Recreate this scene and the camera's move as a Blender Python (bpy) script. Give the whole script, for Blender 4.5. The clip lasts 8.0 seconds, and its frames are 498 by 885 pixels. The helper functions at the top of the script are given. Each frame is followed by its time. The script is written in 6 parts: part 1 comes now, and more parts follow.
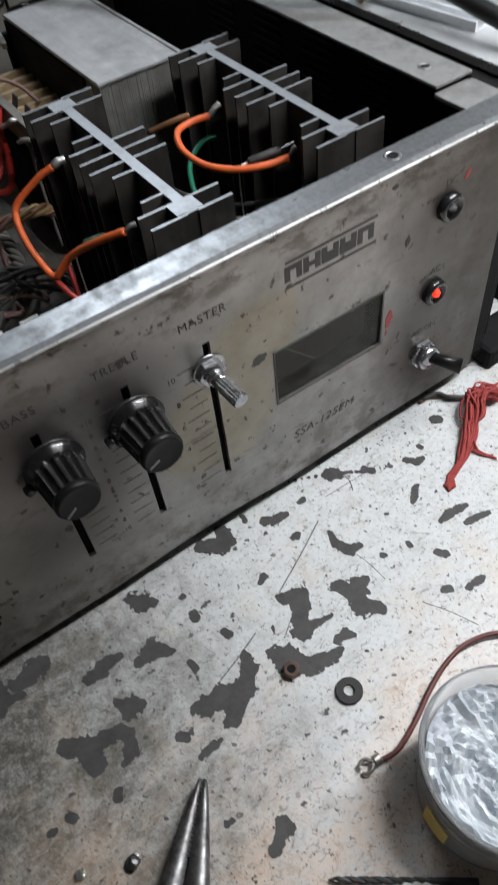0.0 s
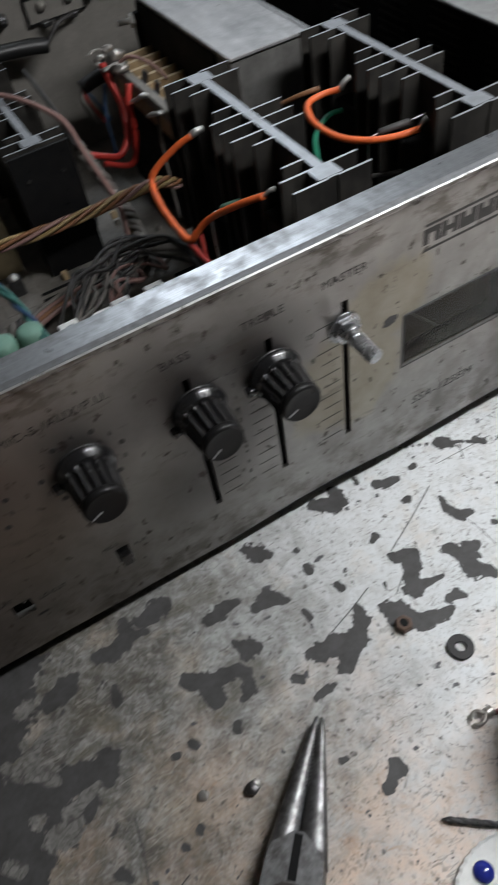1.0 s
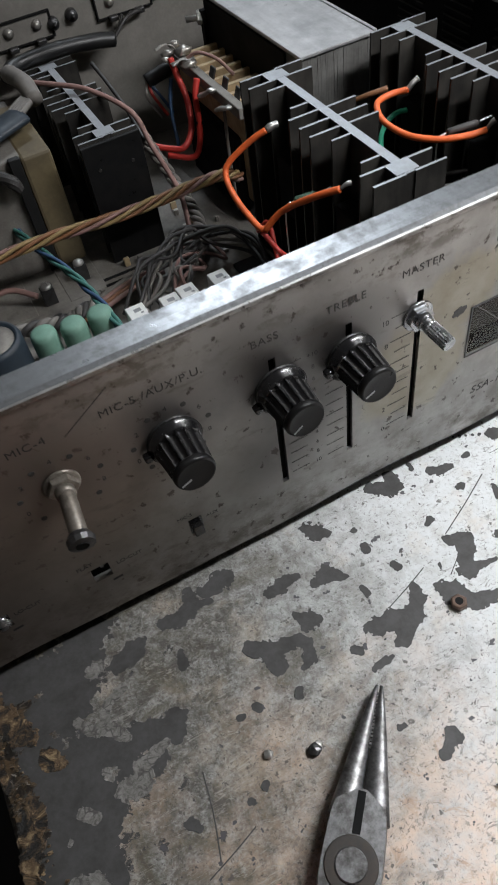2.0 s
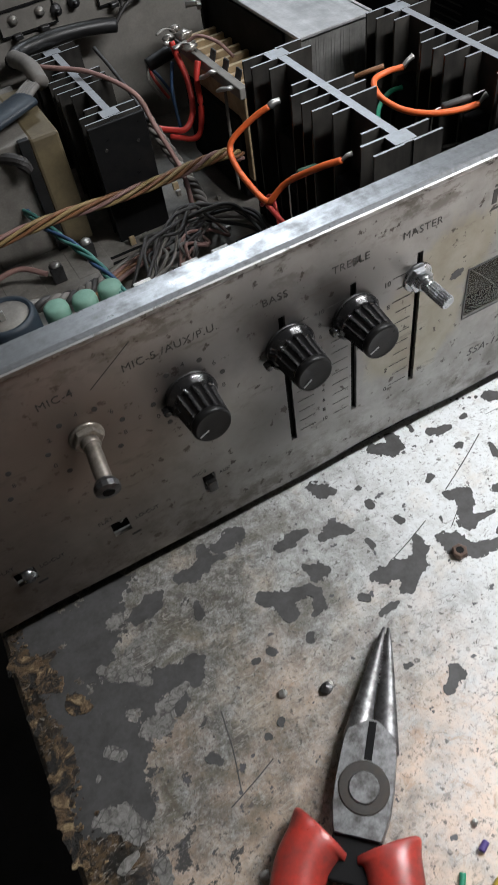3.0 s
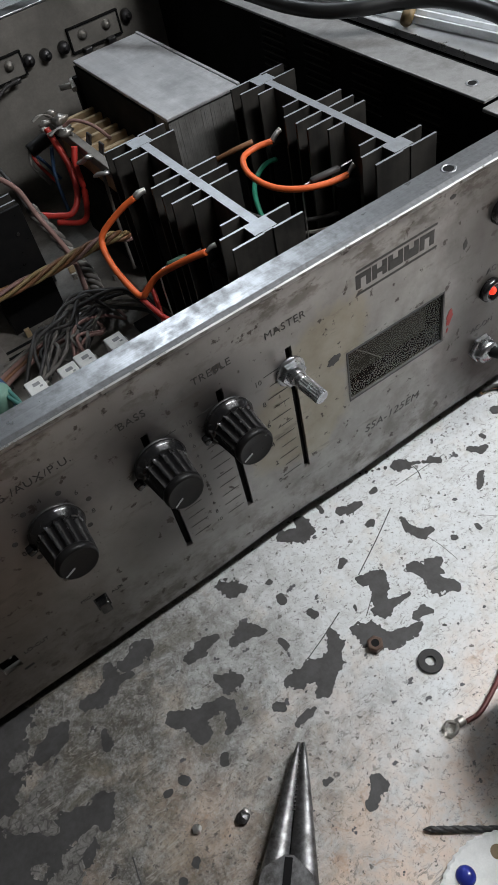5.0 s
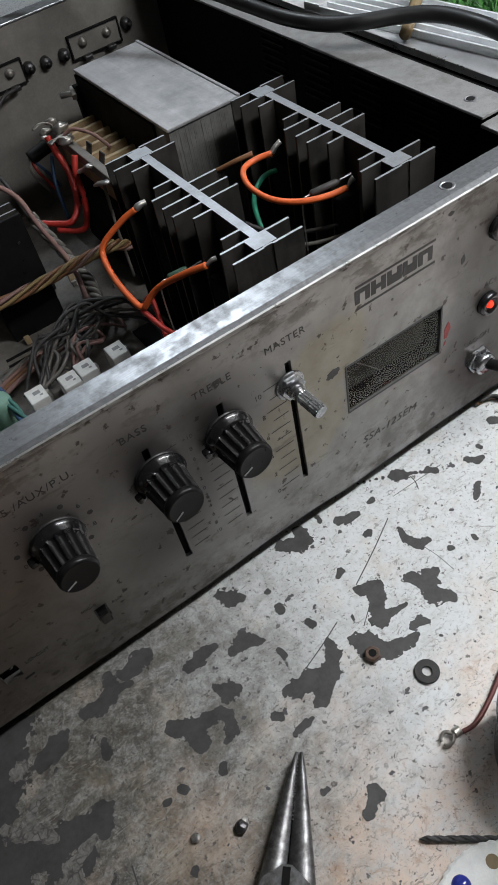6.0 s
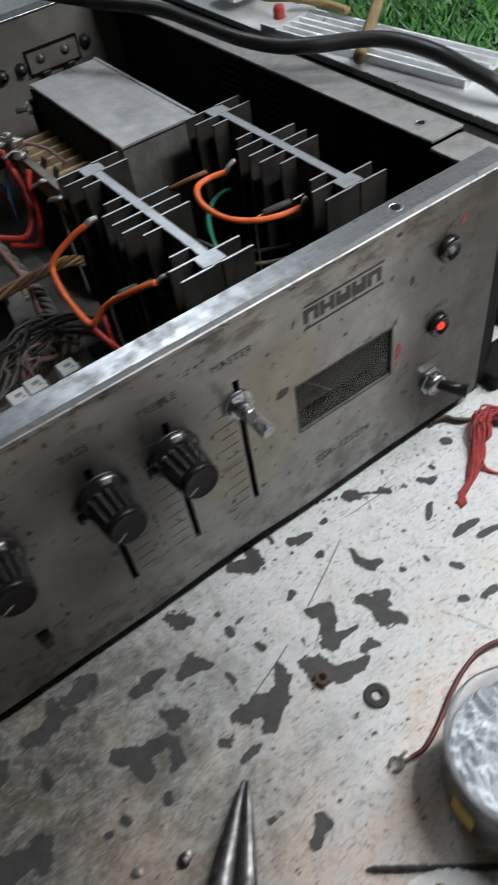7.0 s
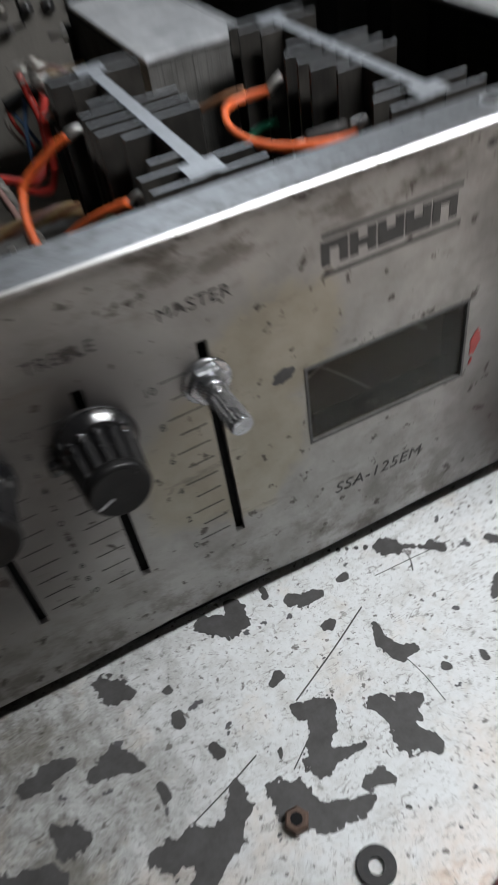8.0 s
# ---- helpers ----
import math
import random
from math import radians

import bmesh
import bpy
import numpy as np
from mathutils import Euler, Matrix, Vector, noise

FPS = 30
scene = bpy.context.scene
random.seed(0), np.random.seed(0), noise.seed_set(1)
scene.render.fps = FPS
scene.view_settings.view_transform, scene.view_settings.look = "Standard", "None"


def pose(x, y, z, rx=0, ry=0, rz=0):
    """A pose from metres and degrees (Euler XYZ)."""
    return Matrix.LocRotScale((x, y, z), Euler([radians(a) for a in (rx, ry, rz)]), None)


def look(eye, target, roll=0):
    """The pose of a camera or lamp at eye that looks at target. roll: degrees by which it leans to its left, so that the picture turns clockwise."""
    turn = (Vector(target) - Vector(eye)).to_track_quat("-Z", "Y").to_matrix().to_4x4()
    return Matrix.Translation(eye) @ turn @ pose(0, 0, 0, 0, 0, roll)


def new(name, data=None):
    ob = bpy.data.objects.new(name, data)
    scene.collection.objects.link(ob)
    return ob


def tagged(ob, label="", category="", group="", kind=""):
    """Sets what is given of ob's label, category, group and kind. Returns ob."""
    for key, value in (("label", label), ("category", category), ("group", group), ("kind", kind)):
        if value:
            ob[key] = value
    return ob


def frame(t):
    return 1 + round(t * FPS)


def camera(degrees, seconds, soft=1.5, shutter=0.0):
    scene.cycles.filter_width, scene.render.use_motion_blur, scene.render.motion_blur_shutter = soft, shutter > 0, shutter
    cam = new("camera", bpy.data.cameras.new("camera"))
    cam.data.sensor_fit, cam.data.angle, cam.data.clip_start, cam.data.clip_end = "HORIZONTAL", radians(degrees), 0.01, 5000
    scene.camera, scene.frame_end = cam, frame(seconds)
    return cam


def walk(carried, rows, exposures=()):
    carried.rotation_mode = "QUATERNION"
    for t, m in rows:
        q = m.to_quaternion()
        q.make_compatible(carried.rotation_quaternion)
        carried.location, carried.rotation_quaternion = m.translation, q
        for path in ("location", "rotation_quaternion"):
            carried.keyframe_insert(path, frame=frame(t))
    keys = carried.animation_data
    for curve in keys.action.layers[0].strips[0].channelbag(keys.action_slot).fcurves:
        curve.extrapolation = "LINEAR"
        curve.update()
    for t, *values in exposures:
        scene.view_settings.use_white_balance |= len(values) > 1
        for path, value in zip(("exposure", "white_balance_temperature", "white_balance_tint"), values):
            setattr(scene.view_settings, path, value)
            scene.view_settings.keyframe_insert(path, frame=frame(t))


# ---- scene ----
cam = camera(37.93, 8.0, shutter=0.7)
PATH = [
    (0, (-0.22720, -0.15955, 0.27484), (-0.13580, 0.00550, 0.04159), -7.80),
    (0.5, (-0.22791, -0.15847, 0.28575), (-0.14066, 0.01662, 0.05831), -9.84),
    (0.7, (-0.23316, -0.16165, 0.28868), (-0.15217, 0.01823, 0.06266), -11.05),
    (0.8, (-0.24558, -0.16363, 0.28117), (-0.16153, 0.01573, 0.05586), -10.30),
    (1, (-0.25773, -0.16227, 0.27843), (-0.18939, 0.01454, 0.04590), -11.35),
    (1.5, (-0.27542, -0.16496, 0.28264), (-0.21278, 0.01293, 0.04934), -11.57),
    (2, (-0.28537, -0.16430, 0.28733), (-0.22085, 0.01433, 0.05511), -10.28),
    (2.2, (-0.2862, -0.1640, 0.2935), (0.142, 1.005, -1.272), -10.8),
    (3.3, (-0.3045, -0.1838, 0.2903), (0.1375, 0.9912, -1.2667), -10.6),
    (3.5, (-0.29826, -0.17939, 0.29100), (-0.23360, -0.00553, 0.05522), -10.82),
    (4, (-0.26850, -0.17194, 0.28987), (-0.19940, 0.00335, 0.05642), -13.42),
    (4.5, (-0.25370, -0.16904, 0.29704), (-0.17347, 0.00751, 0.06814), -12.69),
    (5, (-0.24936, -0.17069, 0.29391), (-0.17124, 0.00769, 0.06571), -14.50),
    (5.2, (-0.2475, -0.1695, 0.2970), (0.257, 1.019, -1.231), -14.9),
    (6.3, (-0.2495, -0.1685, 0.2997), (0.286, 1.014, -1.222), -13.8),
    (6.5, (-0.25097, -0.17089, 0.29903), (-0.16922, 0.00802, 0.07252), -13.77),
    (7, (-0.24043, -0.17013, 0.29562), (-0.14676, 0.00391, 0.06993), -10.45),
    (7.2, (-0.22379, -0.16280, 0.28482), (-0.12821, 0.01999, 0.06698), -9.23),
    (7.3, (-0.21560, -0.15965, 0.27050), (-0.11823, 0.02695, 0.05673), -6.62),
    (7.5, (-0.20884, -0.15036, 0.26014), (-0.10794, 0.03605, 0.04784), -3.66),
    (7.7, (-0.20332, -0.14564, 0.24911), (-0.10617, 0.04534, 0.03913), -5.13),
    (7.8, (-0.20568, -0.14684, 0.23172), (-0.11743, 0.05869, 0.03179), -5.55),
    (8, (-0.18902, -0.13230, 0.21266), (-0.11879, 0.06790, 0.00056), -9.99),
]
EXPOSURES = [(0, 0.10), (0.5, -0.22), (1, 0.04), (1.5, 0.26), (2, 0.40), (3.5, 0.56), (4, 0.28), (4.5, 0.20), (5, 0.0), (6.5, 0.0), (7.5, -0.10), (8, 0.06)]
walk(cam, [(t, look(eye, target, roll)) for t, eye, target, roll in PATH], EXPOSURES)

# ---------------- world and light ----------------
world = bpy.data.worlds.new("world")
scene.world = world
world.use_nodes = True
wn = world.node_tree.nodes
sky = wn.new("ShaderNodeTexSky")
sky.sky_type = "NISHITA"
sky.sun_disc = False
sky.sun_elevation = radians(40)
sky.sun_rotation = radians(60)
wn["Background"].inputs["Strength"].default_value = 0.10
world.node_tree.links.new(sky.outputs["Color"], wn["Background"].inputs["Color"])


def area_lamp(name, at, aim, sx, sy, watts, colour):
    data = bpy.data.lights.new(name, "AREA")
    data.shape, data.size, data.size_y = "RECTANGLE", sx, sy
    data.energy, data.color = watts, colour
    ob = new(name, data)
    ob.matrix_world = look(at, aim)
    return ob


# unseen tube added low over the bench, daylight through the doorway
area_lamp("tube_light", (0.17, -0.13, 0.50), (0.15, -0.13, 0.0), 0.05, 0.44, 4.3, (0.95, 0.965, 0.98))
area_lamp("doorway_daylight", (1.72, 0.55, 0.55), (0.0, 0.0, 0.0), 0.9, 1.3, 7.5, (0.88, 0.94, 0.985))
# unseen lamp added above the rear to brighten interior, top faces and turf
area_lamp("rear_fill", (0.22, 0.95, 1.10), (-0.10, 0.10, 0.05), 0.40, 0.16, 4.9, (0.84, 0.92, 1.0))

# ---------------- materials ----------------


def material(name):
    m = bpy.data.materials.new(name)
    m.use_nodes = True
    nt = m.node_tree
    return m, nt, nt.nodes["Principled BSDF"]


def node(nt, kind, **values):
    n = nt.nodes.new(kind)
    for key, value in values.items():
        n.inputs[key].default_value = value
    return n


def noise_of(nt, vec, scale, detail=4.0, rough=0.6, distortion=0.0):
    n = node(nt, "ShaderNodeTexNoise", Scale=scale, Detail=detail, Roughness=rough, Distortion=distortion)
    nt.links.new(vec, n.inputs["Vector"])
    return n.outputs["Fac"]


def stretched(nt, vec, sx, sy, sz, rot=0.0):
    n = nt.nodes.new("ShaderNodeMapping")
    n.inputs["Scale"].default_value = (sx, sy, sz)
    n.inputs["Rotation"].default_value = (0, 0, radians(rot))
    nt.links.new(vec, n.inputs["Vector"])
    return n.outputs["Vector"]


def step(nt, fac, lo, hi, a=0.0, b=1.0):
    n = node(nt, "ShaderNodeMapRange")
    n.inputs["From Min"].default_value, n.inputs["From Max"].default_value = lo, hi
    n.inputs["To Min"].default_value, n.inputs["To Max"].default_value = a, b
    nt.links.new(fac, n.inputs["Value"])
    return n.outputs["Result"]


def calc(nt, op, a, b=None):
    n = nt.nodes.new("ShaderNodeMath")
    n.operation = op
    for k, v in enumerate((a, b)):
        if v is None:
            continue
        if isinstance(v, (int, float)):
            n.inputs[k].default_value = v
        else:
            nt.links.new(v, n.inputs[k])
    return n.outputs[0]


def blend(nt, fac, a, b):
    n = nt.nodes.new("ShaderNodeMix")
    n.data_type = "RGBA"
    for k, v in ((0, fac), (6, a), (7, b)):
        if isinstance(v, (int, float)):
            n.inputs[k].default_value = v
        elif isinstance(v, tuple):
            n.inputs[k].default_value = (*v, 1)
        else:
            nt.links.new(v, n.inputs[k])
    return n.outputs[2]


def relief(nt, bsdf, height, strength, distance=0.001):
    n = node(nt, "ShaderNodeBump", Strength=strength, Distance=distance)
    nt.links.new(height, n.inputs["Height"])
    nt.links.new(n.outputs["Normal"], bsdf.inputs["Normal"])


def place_vec(nt):
    return nt.nodes.new("ShaderNodeNewGeometry").outputs["Position"]


def worn_paint(name, base, dirt, metallic=0.0, rough=0.5, fine=900.0, coarse=60.0, amount=0.5, bump=0.15, stretch=(1, 1, 1)):
    """A plain surface with grain at a fine scale and stains at a coarse one."""
    m, nt, b = material(name)
    v = place_vec(nt)
    coarse_n = noise_of(nt, v, coarse, 6, 0.65)
    fine_n = noise_of(nt, stretched(nt, v, *stretch), fine, 3, 0.6)
    mask = step(nt, coarse_n, 0.42, 0.68, 0.0, amount)
    c = blend(nt, mask, base, dirt)
    c = blend(nt, step(nt, fine_n, 0.35, 0.75, 0.0, amount * 0.5), c, dirt)
    nt.links.new(c, b.inputs["Base Color"])
    b.inputs["Metallic"].default_value = metallic
    nt.links.new(step(nt, coarse_n, 0.3, 0.7, rough - 0.08, min(1.0, rough + 0.14)), b.inputs["Roughness"])
    relief(nt, b, fine_n, bump, 0.0004)
    return m


def plain(name, colour, rough=0.5, metallic=0.0, spread=0.25):
    dark = tuple(c * (1 - spread) for c in colour)
    return worn_paint(name, colour, dark, metallic, rough, 1500, 150, 0.7, 0.08)


def bench_material():
    m, nt, b = material("worn_laminate")
    v = place_vec(nt)
    sep = nt.nodes.new("ShaderNodeSeparateXYZ")
    nt.links.new(v, sep.inputs[0])
    x, y = sep.outputs[0], sep.outputs[1]
    big = noise_of(nt, v, 18, 5, 0.6)
    mid = noise_of(nt, v, 75, 6, 0.7)
    fine = noise_of(nt, v, 420, 5, 0.7)
    marble = noise_of(nt, v, 110, 9, 0.80, 0.45)
    cloud = noise_of(nt, v, 260, 8, 0.78, 0.5)
    c = blend(nt, step(nt, fine, 0.46, 0.72, 0.0, 0.34), (0.63, 0.65, 0.66), (0.44, 0.435, 0.43))
    c = blend(nt, step(nt, marble, 0.48, 0.66, 0.0, 0.60), c, (0.43, 0.42, 0.40))
    # grey dirt and painted shade, thickening towards the worn end, thinning to the near edge
    thin = calc(nt, "MULTIPLY", calc(nt, "MAXIMUM", calc(nt, "SUBTRACT", calc(nt, "MULTIPLY", y, -1.0), 0.085), 0.0), 0.50)
    dirt_shade = step(nt, calc(nt, "ADD", calc(nt, "ADD", x, thin), calc(nt, "MULTIPLY", calc(nt, "SUBTRACT", big, 0.5), 0.10)), -0.168, -0.268, 0.0, 1.0)
    grit = noise_of(nt, v, 620, 6, 0.8, 0.3)
    c = blend(nt, calc(nt, "MULTIPLY", dirt_shade, step(nt, grit, 0.38, 0.60, 0.55, 0.97)), c, (0.125, 0.112, 0.092))
    c = blend(nt, calc(nt, "MULTIPLY", dirt_shade, step(nt, marble, 0.43, 0.58, 0.0, 0.80)), c, (0.048, 0.043, 0.036))
    c = blend(nt, calc(nt, "MULTIPLY", dirt_shade, step(nt, noise_of(nt, v, 48, 6, 0.7, 0.6), 0.50, 0.62, 0.0, 0.75)), c, (0.085, 0.073, 0.048))
    # tea-coloured stains towards the near edge of the bench
    near = step(nt, calc(nt, "ADD", calc(nt, "MULTIPLY", y, -1.0), calc(nt, "MULTIPLY", calc(nt, "SUBTRACT", big, 0.5), 0.24)), 0.065, 0.150)
    c = blend(nt, calc(nt, "MULTIPLY", near, step(nt, mid, 0.34, 0.62, 0.05, 0.80)), c, (0.68, 0.50, 0.38))
    c = blend(nt, step(nt, noise_of(nt, v, 34, 5, 0.7), 0.54, 0.74, 0, 0.50), c, (0.60, 0.50, 0.40))
    c = blend(nt, calc(nt, "MULTIPLY", near, step(nt, noise_of(nt, v, 120, 6, 0.75, 0.8), 0.54, 0.66, 0.0, 0.75)), c, (0.40, 0.26, 0.17))
    pits = noise_of(nt, v, 520, 6, 0.75, 0.6)
    c = blend(nt, calc(nt, "MULTIPLY", step(nt, dirt_shade, 0.0, 1.0, 0.55, 1.0), step(nt, pits, 0.55, 0.64, 0.0, 0.80)), c, (0.060, 0.054, 0.048))
    # short scuffs and hair-thin scratches
    for rot, sx, sy, keep in ((32, 14, 150, 0.56), (-52, 12, 130, 0.58), (78, 16, 120, 0.60), (8, 15, 140, 0.60)):
        hair = noise_of(nt, stretched(nt, v, sx, sy, 20, rot), 1.0, 3, 0.6, 0.4)
        line = step(nt, calc(nt, "ABSOLUTE", calc(nt, "SUBTRACT", hair, 0.5)), 0.002, 0.006, 1.0, 0.0)
        some = step(nt, noise_of(nt, stretched(nt, v, 1, 1, 1, rot), 45, 4, 0.65), keep, keep + 0.05)
        c = blend(nt, calc(nt, "MULTIPLY", calc(nt, "MULTIPLY", line, some), 0.55), c, (0.16, 0.15, 0.14))
    # the worn end, rubbed through to the dark core
    worn_end = calc(nt, "ADD", calc(nt, "MULTIPLY", calc(nt, "ADD", x, 0.246), -6.0), calc(nt, "MULTIPLY", calc(nt, "SUBTRACT", mid, 0.5), 2.6))
    bare = step(nt, worn_end, 0.62, 0.66)
    c = blend(nt, bare, c, (0.048, 0.046, 0.045))
    rim = step(nt, calc(nt, "ADD", x, calc(nt, "MULTIPLY", calc(nt, "SUBTRACT", mid, 0.5), 0.05)), -0.338, -0.346)
    c = blend(nt, rim, c, blend(nt, step(nt, marble, 0.47, 0.58), (0.014, 0.012, 0.010), (0.100, 0.066, 0.036)))
    # pale hairlines rubbed into the dirt
    for rot, sx, sy in ((18, 14, 150), (-38, 12, 135), (64, 16, 120)):
        hair = noise_of(nt, stretched(nt, v, sx, sy, 20, rot), 1.0, 3, 0.6, 0.5)
        line = step(nt, calc(nt, "ABSOLUTE", calc(nt, "SUBTRACT", hair, 0.47)), 0.002, 0.006, 1.0, 0.0)
        some = step(nt, noise_of(nt, v, 55, 4, 0.65), 0.52, 0.58)
        c = blend(nt, calc(nt, "MULTIPLY", calc(nt, "MULTIPLY", line, some), calc(nt, "MULTIPLY", dirt_shade, 0.5)), c, (0.42, 0.40, 0.37))
    # ragged dark scuffs and pale rubbed spots
    scuff = noise_of(nt, stretched(nt, v, 190, 330, 200, 25), 1.0, 6, 0.72, 1.4)
    c = blend(nt, step(nt, scuff, 0.585, 0.625, 0.0, 0.55), c, (0.13, 0.12, 0.11))
    c = blend(nt, calc(nt, "MULTIPLY", dirt_shade, step(nt, scuff, 0.415, 0.375, 0.0, 0.60)), c, (0.36, 0.345, 0.32))
    # small chips, burn marks and specks
    chips = step(nt, noise_of(nt, v, 150, 3, 0.55), 0.675, 0.690)
    c = blend(nt, chips, c, (0.075, 0.075, 0.08))
    specks = step(nt, noise_of(nt, v, 330, 4, 0.6), 0.620, 0.660)
    c = blend(nt, calc(nt, "MULTIPLY", specks, 0.85), c, (0.085, 0.075, 0.07))
    nt.links.new(c, b.inputs["Base Color"])
    nt.links.new(step(nt, cloud, 0.35, 0.65, 0.24, 0.52), b.inputs["Roughness"])
    h = calc(nt, "SUBTRACT", fine, calc(nt, "MULTIPLY", calc(nt, "ADD", chips, bare), 1.2))
    relief(nt, b, h, 0.25, 0.0004)
    return m


def panel_material():
    m, nt, b = material("grimy_brushed_panel")
    v = place_vec(nt)
    sep = nt.nodes.new("ShaderNodeSeparateXYZ")
    nt.links.new(v, sep.inputs[0])
    x = sep.outputs[0]
    mid = noise_of(nt, v, 55, 6, 0.65)
    big = noise_of(nt, v, 17, 4, 0.6)
    fine = noise_of(nt, stretched(nt, v, 500, 500, 1600), 1.0, 3, 0.6)
    c = blend(nt, step(nt, mid, 0.38, 0.70, 0, 0.55), (0.34, 0.33, 0.32), (0.15, 0.141, 0.13))

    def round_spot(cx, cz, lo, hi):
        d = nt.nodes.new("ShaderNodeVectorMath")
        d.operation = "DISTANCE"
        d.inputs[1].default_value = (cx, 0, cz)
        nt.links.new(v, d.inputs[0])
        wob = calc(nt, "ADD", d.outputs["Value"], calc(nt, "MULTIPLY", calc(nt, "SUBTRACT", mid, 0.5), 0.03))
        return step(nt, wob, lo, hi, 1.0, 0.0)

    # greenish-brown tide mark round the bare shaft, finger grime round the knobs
    tide = calc(nt, "MAXIMUM", round_spot(-0.150, 0.070, 0.023, 0.029), round_spot(-0.130, 0.100, 0.016, 0.021))
    c = blend(nt, calc(nt, "MULTIPLY", tide, 0.38), c, (0.30, 0.25, 0.14))
    rust = round_spot(-0.300, 0.090, 0.008, 0.050)
    c = blend(nt, calc(nt, "MULTIPLY", rust, 0.5), c, (0.26, 0.18, 0.12))
    # grime round knobs; last three also paint shade below the lamps and toggle
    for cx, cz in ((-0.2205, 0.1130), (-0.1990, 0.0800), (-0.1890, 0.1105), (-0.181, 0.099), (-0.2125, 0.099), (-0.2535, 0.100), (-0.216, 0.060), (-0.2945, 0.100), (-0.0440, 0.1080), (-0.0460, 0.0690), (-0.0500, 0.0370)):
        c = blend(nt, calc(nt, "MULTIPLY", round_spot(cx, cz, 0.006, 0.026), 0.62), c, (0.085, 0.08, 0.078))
    # smears, scuffs and specks
    c = blend(nt, step(nt, noise_of(nt, stretched(nt, v, 40, 40, 150, 20), 1.0, 5, 0.7), 0.60, 0.70, 0, 0.6), c, (0.13, 0.118, 0.105))
    c = blend(nt, step(nt, noise_of(nt, v, 170, 4, 0.62), 0.610, 0.655, 0, 0.85), c, (0.06, 0.05, 0.045))
    smear = calc(nt, "MULTIPLY", step(nt, sep.outputs[2], 0.118, 0.133), step(nt, noise_of(nt, stretched(nt, v, 60, 60, 110, 0), 1.0, 5, 0.7), 0.50, 0.60))
    c = blend(nt, calc(nt, "MULTIPLY", smear, 0.75), c, (0.10, 0.085, 0.07))
    low = calc(nt, "MULTIPLY", step(nt, sep.outputs[2], 0.045, 0.015), step(nt, noise_of(nt, stretched(nt, v, 70, 70, 90, 0), 1.0, 5, 0.75), 0.46, 0.60))
    c = blend(nt, calc(nt, "MULTIPLY", low, 0.75), c, (0.12, 0.105, 0.09))
    c = blend(nt, step(nt, x, -0.235, -0.33, 0, 0.65), c, (0.20, 0.155, 0.125))
    # shade towards the right end put into the colour, edge broken by noise
    end_shade = step(nt, calc(nt, "ADD", x, calc(nt, "MULTIPLY", calc(nt, "SUBTRACT", mid, 0.5), 0.045)), -0.092, -0.020, 0, 0.92)
    c = blend(nt, end_shade, c, (0.07, 0.062, 0.055))
    nt.links.new(c, b.inputs["Base Color"])
    b.inputs["Metallic"].default_value = 0.82
    nt.links.new(step(nt, mid, 0.3, 0.7, 0.36, 0.56), b.inputs["Roughness"])
    relief(nt, b, fine, 0.10, 0.0003)
    return m


def crust_material():
    """Broken edge of the board: ochre fibre, brown glue and black dirt."""
    m, nt, b = material("brown_crust")
    v = place_vec(nt)
    lump = noise_of(nt, v, 150, 7, 0.72, 0.8)
    spot = noise_of(nt, v, 90, 5, 0.7)
    c = blend(nt, step(nt, lump, 0.45, 0.53), (0.010, 0.009, 0.008), (0.105, 0.066, 0.034))
    c = blend(nt, calc(nt, "MULTIPLY", step(nt, lump, 0.53, 0.60), step(nt, spot, 0.42, 0.55)), c, (0.34, 0.25, 0.14))
    nt.links.new(c, b.inputs["Base Color"])
    b.inputs["Roughness"].default_value = 0.62
    relief(nt, b, lump, 1.0, 0.0025)
    return m


def flake_material():
    """Laminate left standing in islands, crazed with dark cracks."""
    m, nt, b = material("greyed_laminate_flake")
    v = place_vec(nt)
    cell = nt.nodes.new("ShaderNodeTexVoronoi")
    cell.feature = "DISTANCE_TO_EDGE"
    cell.inputs["Scale"].default_value = 330
    nt.links.new(v, cell.inputs["Vector"])
    dirt = noise_of(nt, v, 240, 8, 0.78, 1.0)
    c = blend(nt, step(nt, dirt, 0.40, 0.62), (0.24, 0.232, 0.22), (0.075, 0.07, 0.063))
    crack = calc(nt, "MULTIPLY", step(nt, cell.outputs["Distance"], 0.03, 0.10, 1.0, 0.0), step(nt, noise_of(nt, v, 130, 4, 0.6), 0.46, 0.56))
    c = blend(nt, calc(nt, "MULTIPLY", crack, 0.8), c, (0.05, 0.047, 0.045))
    nt.links.new(c, b.inputs["Base Color"])
    b.inputs["Roughness"].default_value = 0.5
    relief(nt, b, dirt, 0.4, 0.0006)
    return m


def glass_material():
    m, nt, b = material("tinted_meter_glass")
    # brown tint added to dim the dial behind the glass
    b.inputs["Base Color"].default_value = (0.50, 0.46, 0.40, 1)
    b.inputs["Transmission Weight"].default_value = 0.98
    b.inputs["IOR"].default_value = 1.18
    b.inputs["Roughness"].default_value = 0.0
    return m


def glow(name, colour, strength):
    m, nt, b = material(name)
    b.inputs["Base Color"].default_value = (*colour, 1)
    b.inputs["Emission Color"].default_value = (*colour, 1)
    b.inputs["Emission Strength"].default_value = strength
    return m


